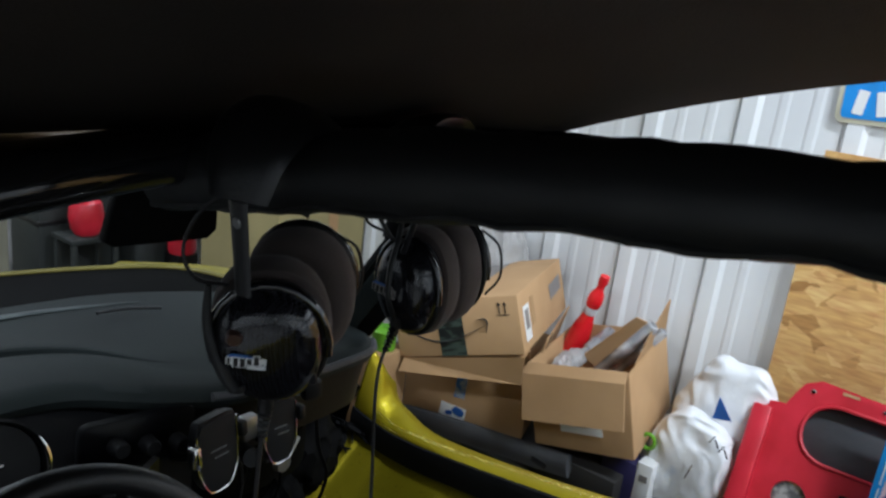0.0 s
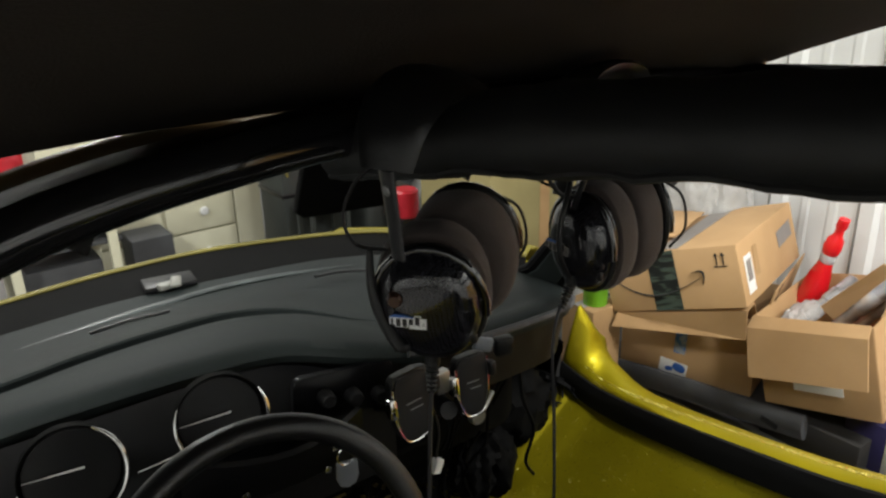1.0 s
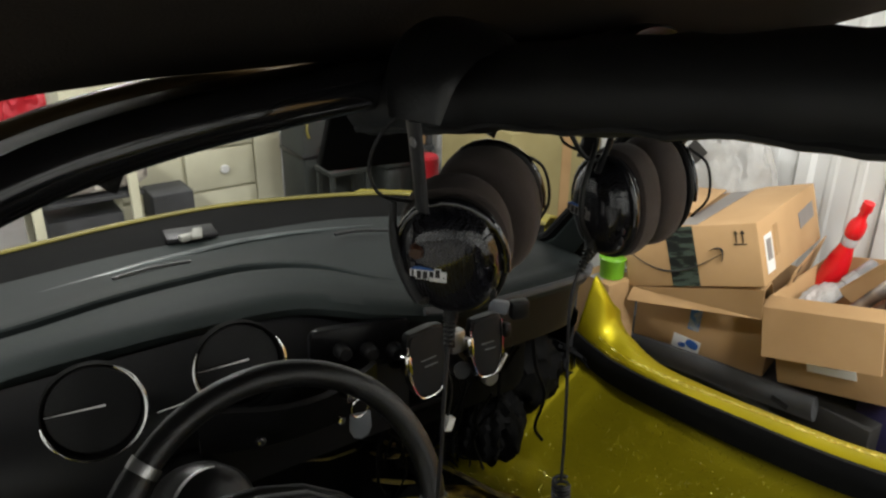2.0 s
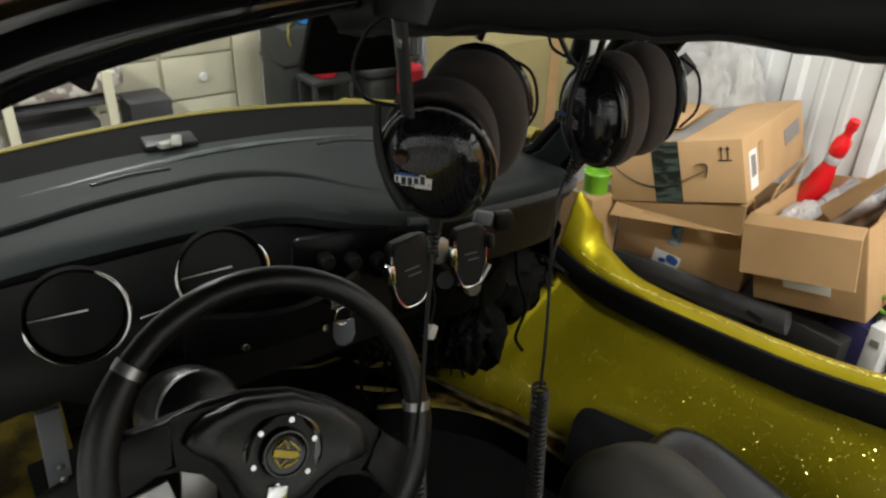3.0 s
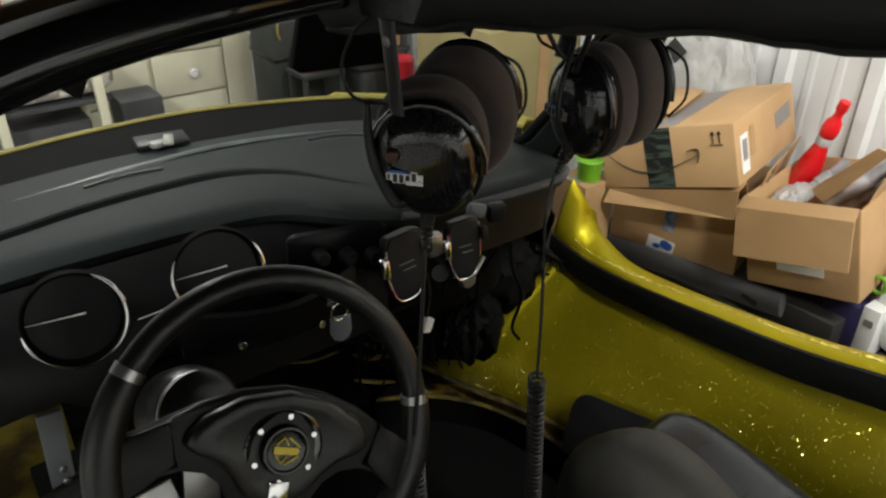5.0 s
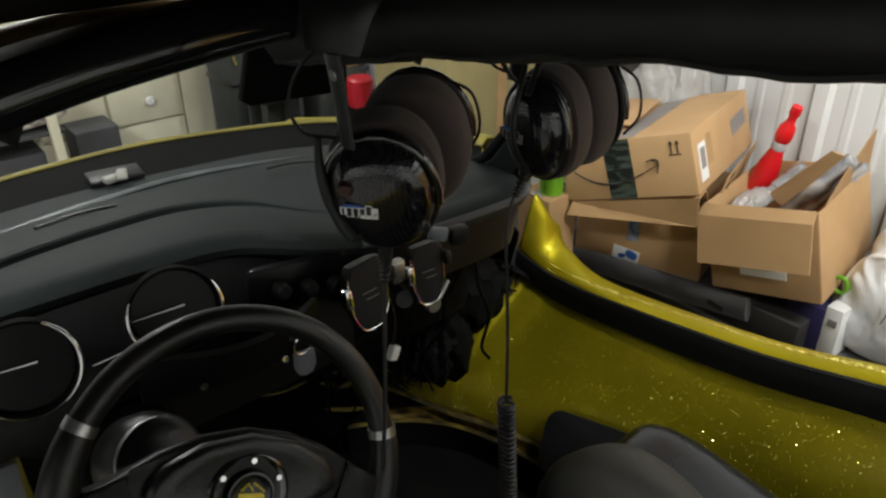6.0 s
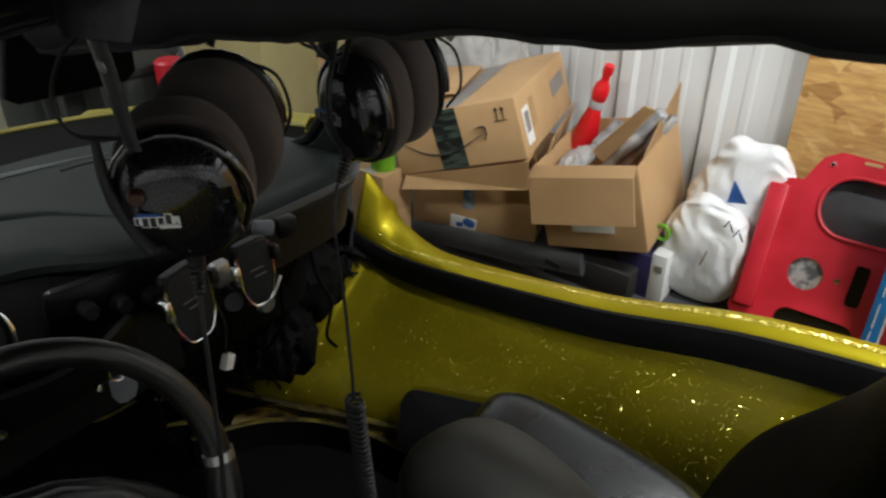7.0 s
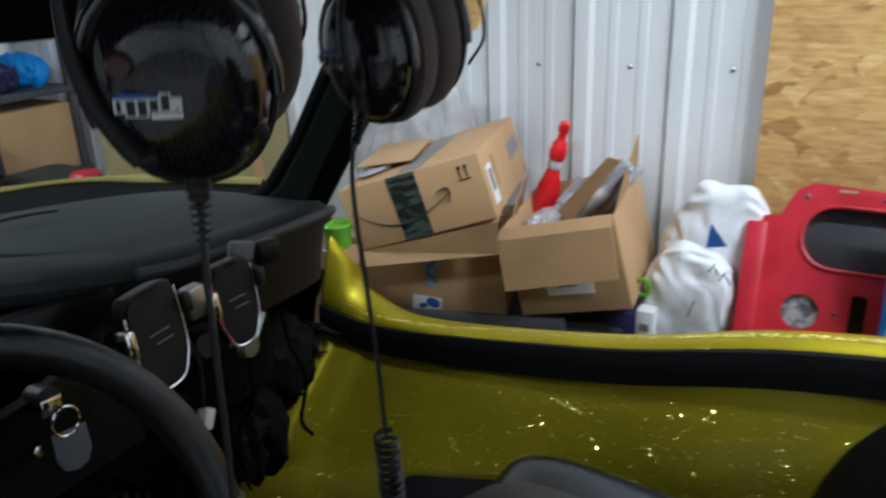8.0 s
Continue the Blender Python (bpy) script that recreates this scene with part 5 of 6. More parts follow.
def crumpled(cx, cy, cz, hx, hy, hz, seed, amp=0.018, p=0.8, turn=(0, 0, 0), pinch=0.0, sub=5):
    """A soft film bag: a rounded sack with sharp creases that run up to its gathered top."""
    bm = bmesh.new()
    bmesh.ops.create_icosphere(bm, subdivisions=sub, radius=1.0)
    for v in bm.verts:
        s = [math.copysign(abs(c) ** p, c) for c in v.co]
        top = max(0.0, s[2])
        k = 1 - pinch * top ** 1.5
        q = Vector((s[0] * hx * k, s[1] * hy * k, s[2] * hz))
        a = math.atan2(s[1], s[0])
        w = noise.noise(Vector((math.cos(a) * 3, math.sin(a) * 3, q.z * 7)) + Vector((seed, 0, 0)))
        crease = 1 - 2 * abs(noise.noise(Vector((math.cos(a) * 2.2 + w * 0.7, math.sin(a) * 2.2, q.z * 9 + 2 * w)) + Vector((seed, seed, 3))))
        fine = 1 - 2 * abs(noise.noise(Vector((q.x * 30 + 2 * w, q.y * 30, q.z * 18)) + Vector((3, seed, 0))))
        v.co = q + v.co.normalized() * amp * (0.9 * w + 0.8 * crease + 0.35 * fine - 0.6)
    return moved(bm, pose(cx, cy, cz, *turn))


# sealed carton on top, tilted on the flap below
W, D, Hh = 0.383, 0.449, 0.168
ob, m = card_box("carton", (1.55, 1.297, 0.541), (0.235, -0.926, 0.295), W, D, Hh, "closed brown shipping carton with dark tape, tilted on the stack", up=(-0.069, 0.287, 0.956))
part("body", block(W, D, Hh, 0.004, at=(0, 0, Hh / 2)), M_CARD, ob)
F = -D / 2 - 0.0012
part("tape", block(0.078, 0.0012, Hh * 0.99, at=(-0.016, F, Hh / 2)), M_PRINTTAPE, ob, "dark printed paper tape")
part("tape", block(0.060, D * 0.97, 0.0012, at=(0.005, 0, Hh + 0.001)), M_TAPE, ob, "grey tape along the lid")
sw = [(-0.172 + 0.262 * t, F, 0.104 - 0.052 * math.sin(math.pi * t ** 0.85) - 0.016 * t) for t in [k / 18 for k in range(19)]]
part("print", tube(sw, [0.003 + 0.008 * math.sin(math.pi * (k / 18) ** 1.4) for k in range(19)], 6, squash=(0.12, 1.0), up=(0, 1, 0)), M_INK, ob, "dark curved print")
hook = spline([(0.062, F, 0.100), (0.080, F, 0.106), (0.094, F, 0.103), (0.096, F, 0.088), (0.090, F, 0.068)], 16)
part("print", tube(hook, [0.003 + 0.006 * math.sin(math.pi * k / 15) for k in range(16)], 6, squash=(0.12, 1.0), up=(0, 1, 0)), M_INK, ob, "dark hooked print")
for dx in (0.136, 0.153):
    part("print", join(block(0.003, 0.0012, 0.024, at=(dx, F, 0.130)), prism([(dx - 0.006, 0.141), (dx + 0.006, 0.141), (dx, 0.151)], 0.0012, 0, pose(0, F - 0.0006, 0))), M_INK, ob)
part("print", block(0.034, 0.0012, 0.003, at=(0.1445, F, 0.114)), M_INK, ob)
part("label", block(0.0012, 0.05, 0.10, at=(W / 2 + 0.001, -D / 2 + 0.055, 0.075)), M_WHITE, ob, "white address label")
part("print", block(0.0012, 0.03, 0.055, at=(W / 2 + 0.002, -D / 2 + 0.055, 0.085)), M_TAPE, ob)
part("print", block(0.0012, 0.028, 0.08, at=(W / 2 + 0.001, -D / 2 + 0.112, 0.095)), M_CARDDARK, ob)
part("print", block(0.0012, 0.12, 0.045, m=pose(W / 2 + 0.001, D / 2 - 0.10, 0.100, 4, 0, 0)), M_TAPE, ob, "faded grey stamp")
part("film_scrap", crumpled(-0.13, -0.02, Hh + 0.010, 0.055, 0.15, 0.010, 9.0, 0.008, 0.9, sub=4), M_FILMWHITE, ob, "torn cloudy film on the lid")
part("flap", block(0.15, 0.30, 0.004, 0.001, m=pose(-0.10, 0.02, Hh + 0.022, 0, 9, 6)), M_CARD, ob, "lifted lid flap")

# carton below it, its front flap bent out
ob, m = card_box("carton", (1.70, 1.385, 0.295), (0.12, -0.385, 0.0), 0.40, 0.36, 0.262, "brown carton with bent flap and blue tape under the stack")
part("body", block(0.40, 0.36, 0.218, 0.004, at=(0, 0, 0.109)), M_CARD, ob)
tilt = base_pose(ob).inverted()
part("flap", loft([[tilt @ Vector(p) for p in row] for row in (((1.735, 1.375, 0.515), (1.835, 1.02, 0.530)), ((1.600, 1.310, 0.546), (1.690, 0.955, 0.648)), ((1.560, 1.288, 0.538), (1.665, 0.955, 0.632)), ((1.540, 1.290, 0.505), (1.695, 0.968, 0.538)))], 0.005), M_CARD, ob, "front flap bent outwards", smooth=False)
part("tape", block(0.034, 0.0012, 0.12, m=pose(-0.012, -0.1812, 0.14, 0, 3, 0)), M_BLUETAPE, ob, "blue printed tape")
part("tape", block(0.085, 0.0012, 0.045, m=pose(-0.030, -0.1812, 0.028, 0, 6, 0)), M_WHITE, ob, "torn white label")
part("print", join(moved(lump(0, 0, 0, 0.020, 0.001, 0.014, 0.8), pose(-0.012, -0.1822, 0.032, 0, 20, 0)), moved(lump(0, 0, 0, 0.012, 0.001, 0.008, 0.8), pose(-0.042, -0.1822, 0.022, 0, -10, 0))), M_BLUE, ob, "blue printed blots")
part("flap", block(0.004, 0.34, 0.13, 0.001, m=pose(0.212, 0.0, 0.275, 0, 12, 0)), M_CARD, ob, "side flap standing up")
part("print", join(*[block(0.0014, 0.022, 0.012, m=pose(0.2155 + 0.004 * k, -0.155 + 0.012 * k, 0.245 + 0.028 * k, 35, 12, 0)) for k in range(4)]), M_INK, ob, "torn dark print on the flap")

# open carton with chrome parts and a red bottle standing behind
w, d, h, t = 0.295, 0.347, 0.254, 0.004
ob, m = card_box("open_carton", (1.772, 0.930, 0.337), (0.087, -0.971, 0.225), w, d, h, "open brown carton full of bagged chrome parts, front flap folded down", up=(-0.093, 0.216, 0.972))
part("front", panel(w, h), M_CARDDARK, ob).location = (0, -d / 2, h / 2)
part("back", panel(w, h), M_CARD, ob).location = (0, d / 2, h / 2)
part("side", block(t, d, h, 0.001), M_CARD, ob).location = (-w / 2, 0, h / 2)
part("side", block(t, d, h, 0.001), M_CARD, ob).location = (w / 2, 0, h / 2)
part("base", block(w, d, t), M_CARDDARK, ob).location = (0, 0, t / 2)
part("flap", loft([[(-0.147, -d / 2 - 0.002, h - 0.001), (0.147, -d / 2 - 0.002, h + 0.003)], [(-0.15, -d / 2 - 0.035, h - 0.02), (0.15, -d / 2 - 0.035, h - 0.016)], [(-0.152, -d / 2 - 0.060, h - 0.150), (0.147, -d / 2 - 0.060, h - 0.140)]], 0.005), M_CARD, ob, "front flap folded down", smooth=False)
part("label", block(0.125, 0.0012, 0.062, at=(0.0, -d / 2 - 0.003, 0.085)), M_WHITE, ob, "white shipping label")
for k in range(3):
    part("print", block(0.09 - 0.02 * k, 0.0008, 0.005, at=(-0.005, -d / 2 - 0.004, 0.105 - 0.013 * k)), M_TAPE, ob)
inv = base_pose(ob).inverted()


def inside(*p):
    return inv @ Vector(p)


part("flap", loft([[inside(1.93, 0.905, 0.585), inside(1.93, 0.765, 0.755)], [inside(1.945, 0.865, 0.56), inside(1.945, 0.735, 0.745)]], 0.004), M_CARD, ob, "inner flap sticking up", smooth=False)
part("flap", loft([[(w / 2, -d / 2 + 0.06, h), (w / 2, d / 2, h)], [(w / 2 + 0.012, -d / 2 + 0.16, h + 0.05), (w / 2 + 0.02, d / 2, h + 0.10)]], 0.004), M_CARDDARK, ob, smooth=False)
for p0, p1, rr in (((1.955, 0.855, 0.545), (1.965, 0.722, 0.735), 0.019), ((1.985, 0.82, 0.54), (2.0, 0.700, 0.715), 0.014), ((1.93, 0.915, 0.565), (2.02, 0.86, 0.655), 0.02)):
    P0, P1 = Vector(p0), Vector(p1)
    pts = [P0.lerp(P1, q) for q in (-0.3, 0.3, 0.32, 0.6, 0.62, 0.97, 1.0)]
    c = thing("chrome_part", Matrix.Translation(pts[0]), "shiny chrome tube wrapped in clear plastic film", "pipe", "chrome parts in the carton")
    part("pipe", tube(pts, [rr, rr, rr * 1.2, rr * 1.2, rr, rr, rr * 0.7], 16), M_FOIL, c, placed=True)
    part("wrap", tube([p + Vector((0.002, 0, 0.001)) for p in pts[2:]], [rr * 1.22, rr * 1.25, rr * 1.15, rr * 1.12, rr * 0.6], 10), M_CLEAR, c, "crumpled clear film", placed=True)
part("packing", crumpled(-0.08, -0.05, h - 0.04, 0.035, 0.08, 0.022, 2.0, 0.010, 0.8, sub=4), M_FILMWHITE, ob, "white packing paper")

# red squeeze bottle behind the cartons
bm_axis = frame_of((2.03, 1.02, 0.40), (1, 0, 0.05), (-0.10, -0.26, 1.0))
bt = thing("squeeze_bottle", bm_axis, "translucent red squeeze bottle with red cap", "bottle")
part("body", lathe([(0, 0), (0.034, 0.0), (0.038, 0.01), (0.038, 0.16), (0.036, 0.21), (0.030, 0.25), (0.022, 0.28), (0.019, 0.295)], 24), M_BOTTLE, bt)
part("collar", lathe([(0.019, 0.295), (0.021, 0.297), (0.021, 0.318), (0.018, 0.322)], 20), M_FILM, bt, "clear collar")
part("cap", lathe([(0.016, 0.318), (0.023, 0.325), (0.025, 0.345), (0.022, 0.368), (0.013, 0.382), (0.012, 0.40), (0.016, 0.408), (0.015, 0.432), (0.0, 0.434)], 20), M_BOTTLE, bt, "red nozzle cap")

# black tangle hiding the front of the inner panel
part("cable_sleeve", crumpled(1.00, 1.13, 0.55, 0.09, 0.09, 0.10, 5.0, 0.02, 0.9, sub=4), M_MATTE, loom, "black taped cable sleeve", placed=True)
part("cable_sleeve", crumpled(0.90, 1.10, 0.45, 0.07, 0.07, 0.09, 7.0, 0.02, 0.9, sub=4), M_MATTE, loom, placed=True)

# what the stack stands on
sh = thing("low_cabinet", pose(1.97, 0.75, 0.0), "low dark storage cabinet under the stacked cartons", "cabinet")
part("body", block(0.44, 2.3, 0.215, 0.004, at=(1.97, 0.72, 0.1075)), M_GREYRUBBER, sh, placed=True)
part("top", block(0.46, 2.34, 0.02, 0.003, at=(1.965, 0.72, 0.215 - 0.0)), M_GREYRUBBER, sh, placed=True)
rs = thing("crate", pose(1.9, 1.15, 0.225), "shallow grey crate under the cartons", "crate")
part("body", block(0.34, 0.66, 0.066, 0.004, at=(1.98, 1.16, 0.261)), M_GREYRUBBER, rs, placed=True)
ct = thing("carton", pose(1.95, 0.80, 0.225), "flat dark carton under the open one", "box")
part("body", block(0.30, 0.27, 0.088, 0.003, at=(1.94, 0.815, 0.271)), M_INK, ct, placed=True)
tr = thing("grey_bumper", pose(1.66, 1.05, 0.225), "long dark grey rubber bumper strip leaning on the stack", "bumper")
part("strip", tube(spline([(1.69, 1.42, 0.262), (1.71, 1.3, 0.275), (1.725, 1.1, 0.298), (1.73, 0.93, 0.318), (1.735, 0.80, 0.335)], 24), 0.036, 10, squash=(0.5, 1.0)), M_GREYRUBBER, tr, placed=True)
part("slot", block(0.004, 0.05, 0.018, 0.002, m=pose(1.706, 0.88, 0.322, 9, 0, 0)), M_DARKVINYL, tr, placed=True)
nv = thing("carton", pose(1.9, 0.66, 0.225), "small navy blue carton with white end", "box")
part("body", block(0.15, 0.105, 0.135, 0.002, at=(1.925, 0.70, 0.293)), M_NAVY, nv, placed=True)
part("end", block(0.15, 0.045, 0.150, 0.002, at=(1.925, 0.625, 0.300)), M_WHITE, nv, "white printed end", placed=True)
part("print", block(0.001, 0.024, 0.02, at=(1.8492, 0.625, 0.33)), M_TAPE, nv, placed=True)
gl = thing("green_strap", pose(1.9, 0.645, 0.40), "small loop of lime green webbing on the carton", "strap")
part("loop", tube([(1.89, 0.645 + 0.018 * math.cos(a), 0.425 + 0.022 * math.sin(a)) for a in (2 * math.pi * k / 20 for k in range(20))], 0.006, 8, closed=True), M_GREEN, gl, placed=True)
dk = thing("carton", pose(1.53, 1.36, 0.0), "tall narrow dark carton standing beside the stack", "box")
part("body", block(0.12, 0.12, 0.56, 0.003, at=(1.53, 1.36, 0.28)), M_CARDDARK, dk, placed=True)
part("tape", block(0.122, 0.04, 0.002, at=(1.53, 1.36, 0.5602)), M_TAPE, dk, placed=True)
lg = thing("green_tub", pose(1.525, 1.345, 0.561), "small lime green plastic tub on a dark carton", "tub")
part("tub", moved(lathe([(0, 0), (0.034, 0.0), (0.036, 0.05), (0.040, 0.058), (0.036, 0.062), (0.032, 0.05), (0, 0.045)], 20), pose(1.525, 1.345, 0.561)), M_GREEN, lg, placed=True)


def sagging_bag(cx, cy, z0, hx, hy, h, seed):
    """A slack shopping bag: creased film that stands on its base and folds over on itself at the top."""
    bm = bmesh.new()
    bmesh.ops.create_icosphere(bm, subdivisions=6, radius=1.0)
    off = Vector((seed, 2 * seed, 0.5 * seed))
    for v in bm.verts:
        s = [math.copysign(abs(c) ** q, c) for c, q in zip(v.co, (0.65, 0.65, 0.85))]
        up = (s[2] + 1) / 2
        slim = 1 - 0.55 * max(0, up - 0.55) ** 1.2
        q = Vector((s[0] * hx * slim, s[1] * hy * (1 - 0.12 * math.sin(up * 5 + seed)), up * h))
        a = math.atan2(s[1], s[0])
        big = noise.noise(Vector((q.y * 9, q.z * 9, q.x * 9)) + off)
        fold = 1 - 2 * abs(noise.noise(Vector((q.y * 16 + 2.5 * big, q.z * 7 + big, q.x * 14)) + off))
        fine = noise.voronoi(Vector((q.y * 26 + 2 * big, q.z * 9 + big, q.x * 26)) + off)[0][0]
        amp = (0.006 + 0.014 * up * up) * (0.2 if up < 0.03 else 1)
        q += Vector((math.cos(a), math.sin(a), 0.3)) * amp * (0.9 * big + 0.7 * fold + 0.2 * fine - 0.6)
        q.z -= 0.16 * h * max(0, up - 0.6) * (1 + 1.6 * noise.noise(Vector((s[1] * 1.6, seed, 2.0)))) + 0.22 * h * max(0, up - 0.7) * max(0, -s[1])
        q.z = max(q.z, 0.0)
        v.co = Vector((cx, cy, z0)) + q
    for _ in range(4):
        bmesh.ops.smooth_vert(bm, verts=bm.verts[:], factor=0.5, use_axis_x=True, use_axis_y=True, use_axis_z=True)
    return bm


bg = thing("plastic_bag", pose(1.93, 0.52, 0.225), "crumpled white plastic shopping bag standing on the cabinet", "bag", "white plastic bags")
part("sack", sagging_bag(1.945, 0.540, 0.225, 0.060, 0.118, 0.335, 3.0), M_BAG, bg, "white film with faint blue print", placed=True)
# no lettering: a grey bar painted for the dark of a vertical fold
part("print", block(0.002, 0.004, 0.05, m=pose(1.868, 0.515, 0.40, 14, 0, 0)), M_TAPE, bg, placed=True)
bg2 = thing("plastic_bag", pose(2.05, 0.42, 0.225), "taller crumpled white plastic bag with blue print", "bag", "white plastic bags")
part("sack", sagging_bag(2.055, 0.480, 0.225, 0.075, 0.148, 0.475, 8.0), M_BAG, bg2, "white film bag", placed=True)
part("print", prism([(-0.02, -0.03), (0.03, -0.02), (-0.015, 0.035)], 0.003, 0, frame_of((1.957, 0.487, 0.565), (0, -1, 0), (0.1, 0, 1))), M_BLUE, bg2, "blue printed shape", placed=True)
part("print", join(*[block(0.0025, 0.0035, 0.026, m=pose(1.884, 0.478 - 0.014 * k, 0.510 - 0.009 * k, 28 * (-1) ** k, 0, 0)) for k in range(4)]), M_INK, bg2, "grey print strokes", placed=True)

# red moulded panel leaning on the wall
TP = Vector((2.049, 0.296, 0.67))
tm = frame_of(TP, (0, -1, 0), (0.129, 0.0, 0.246))
red = thing("moulded_panel", tm @ Matrix.Translation((0, 0, -0.52)), "red moulded plastic console panel leaning on the wall", "panel")


def tp(y, z):
    """Panel coordinates from the place across and the height."""
    return (0.296 - y, (z - 0.67) / 0.8856)


out = [tp(0.30, 0.692), tp(0.285, 0.700), tp(0.26, 0.700), tp(0.02, 0.690), tp(-0.02, 0.68), tp(-0.02, 0.51), tp(0.02, 0.50), tp(0.095, 0.485), tp(0.095, 0.30), tp(0.38, 0.24), tp(0.425, 0.30), tp(0.415, 0.40), tp(0.41, 0.52), tp(0.412, 0.60), tp(0.40, 0.615), tp(0.365, 0.622), tp(0.35, 0.622), tp(0.335, 0.655), tp(0.32, 0.682)]


def holed(outline, holes, depth, m, bevel=0.004):
    """A plate with openings: the outline filled round the holes, then given depth."""
    bm = bmesh.new()
    loops = []
    for loop in [outline] + holes:
        vs = [bm.verts.new((x, 0, z)) for x, z in loop]
        loops += [bm.edges.new((vs[i], vs[(i + 1) % len(vs)])) for i in range(len(vs))]
    bmesh.ops.triangle_fill(bm, edges=loops, use_beauty=True)
    res = bmesh.ops.extrude_face_region(bm, geom=bm.faces[:])
    bmesh.ops.translate(bm, verts=[g for g in res["geom"] if isinstance(g, bmesh.types.BMVert)], vec=(0, depth, 0))
    return moved(bm, m)


def oval(cy, cz, w, h, r, n=6):
    c = tp(cy, cz)
    return round_rect(w, h, r, n, c[0], c[1])


recess = oval(0.163, 0.585, 0.265, 0.155, 0.075)
hole = [(tp(0.272, 0.420)[0] + 0.042 * math.cos(a), tp(0.272, 0.420)[1] + 0.042 * math.sin(a)) for a in (2 * math.pi * k / 24 for k in range(24))]
slot = oval(0.150, 0.425, 0.034, 0.105, 0.008, 3)
low = oval(0.215, 0.305, 0.19, 0.07, 0.033)
part("plate", holed(out, [recess, hole, slot, low], 0.022, tm), M_RED, red, "red moulded plate", placed=True, smooth=False)
part("wing", block(0.05, 0.03, 0.33, 0.008, m=tm @ pose(*(lambda q: (q[0], -0.008, q[1]))(tp(0.392, 0.455)), 0, -2, 0)), M_RED, red, placed=True)
part("tray", prism([(x * 1.0, z) for x, z in oval(0.163, 0.585, 0.275, 0.165, 0.08)], 0.05, 0.004, tm @ Matrix.Translation((0, 0.024, 0))), M_GREYRUBBER, red, "dark grey ribbed recess", placed=True)
part("rim_bead", moved(tube([(x, -0.002, z) for x, z in recess], 0.005, 8, closed=True), tm), M_RED, red, placed=True)
part("slot_back", prism(oval(0.150, 0.425, 0.05, 0.12, 0.008, 3), 0.01, 0, tm @ Matrix.Translation((0, 0.03, 0))), M_DARKVINYL, red, placed=True)
part("lower_tray", prism(oval(0.215, 0.305, 0.20, 0.08, 0.035), 0.03, 0, tm @ Matrix.Translation((0, 0.024, 0))), M_DARKVINYL, red, placed=True)
part("disc", moved(lathe([(0, 0.004), (0.042, 0.004), (0.046, 0.0), (0.046, -0.004)], 28), tm @ frame_of((*(lambda q: (q[0], 0.016, q[1]))(tp(0.272, 0.420)),), (1, 0, 0), (0, -1, 0))), M_MOTTLE, red, "silvery mottled disc in the hole", placed=True)
for y, z in ((0.296, 0.67), (0.127, 0.676), (0.198, 0.424)):
    q = tp(y, z)
    part("screw", moved(lathe([(0, 0.004), (0.005, 0.0035), (0.008, 0.0)], 12), tm @ frame_of((q[0], -0.001, q[1]), (1, 0, 0), (0, -1, 0))), M_CHROME, red, placed=True)
part("label", block(0.04, 0.001, 0.008, m=tm @ pose(*(lambda q: (q[0], -0.001, q[1]))(tp(0.21, 0.688)), 0, 0, 0)), M_CARDDARK, red, placed=True)


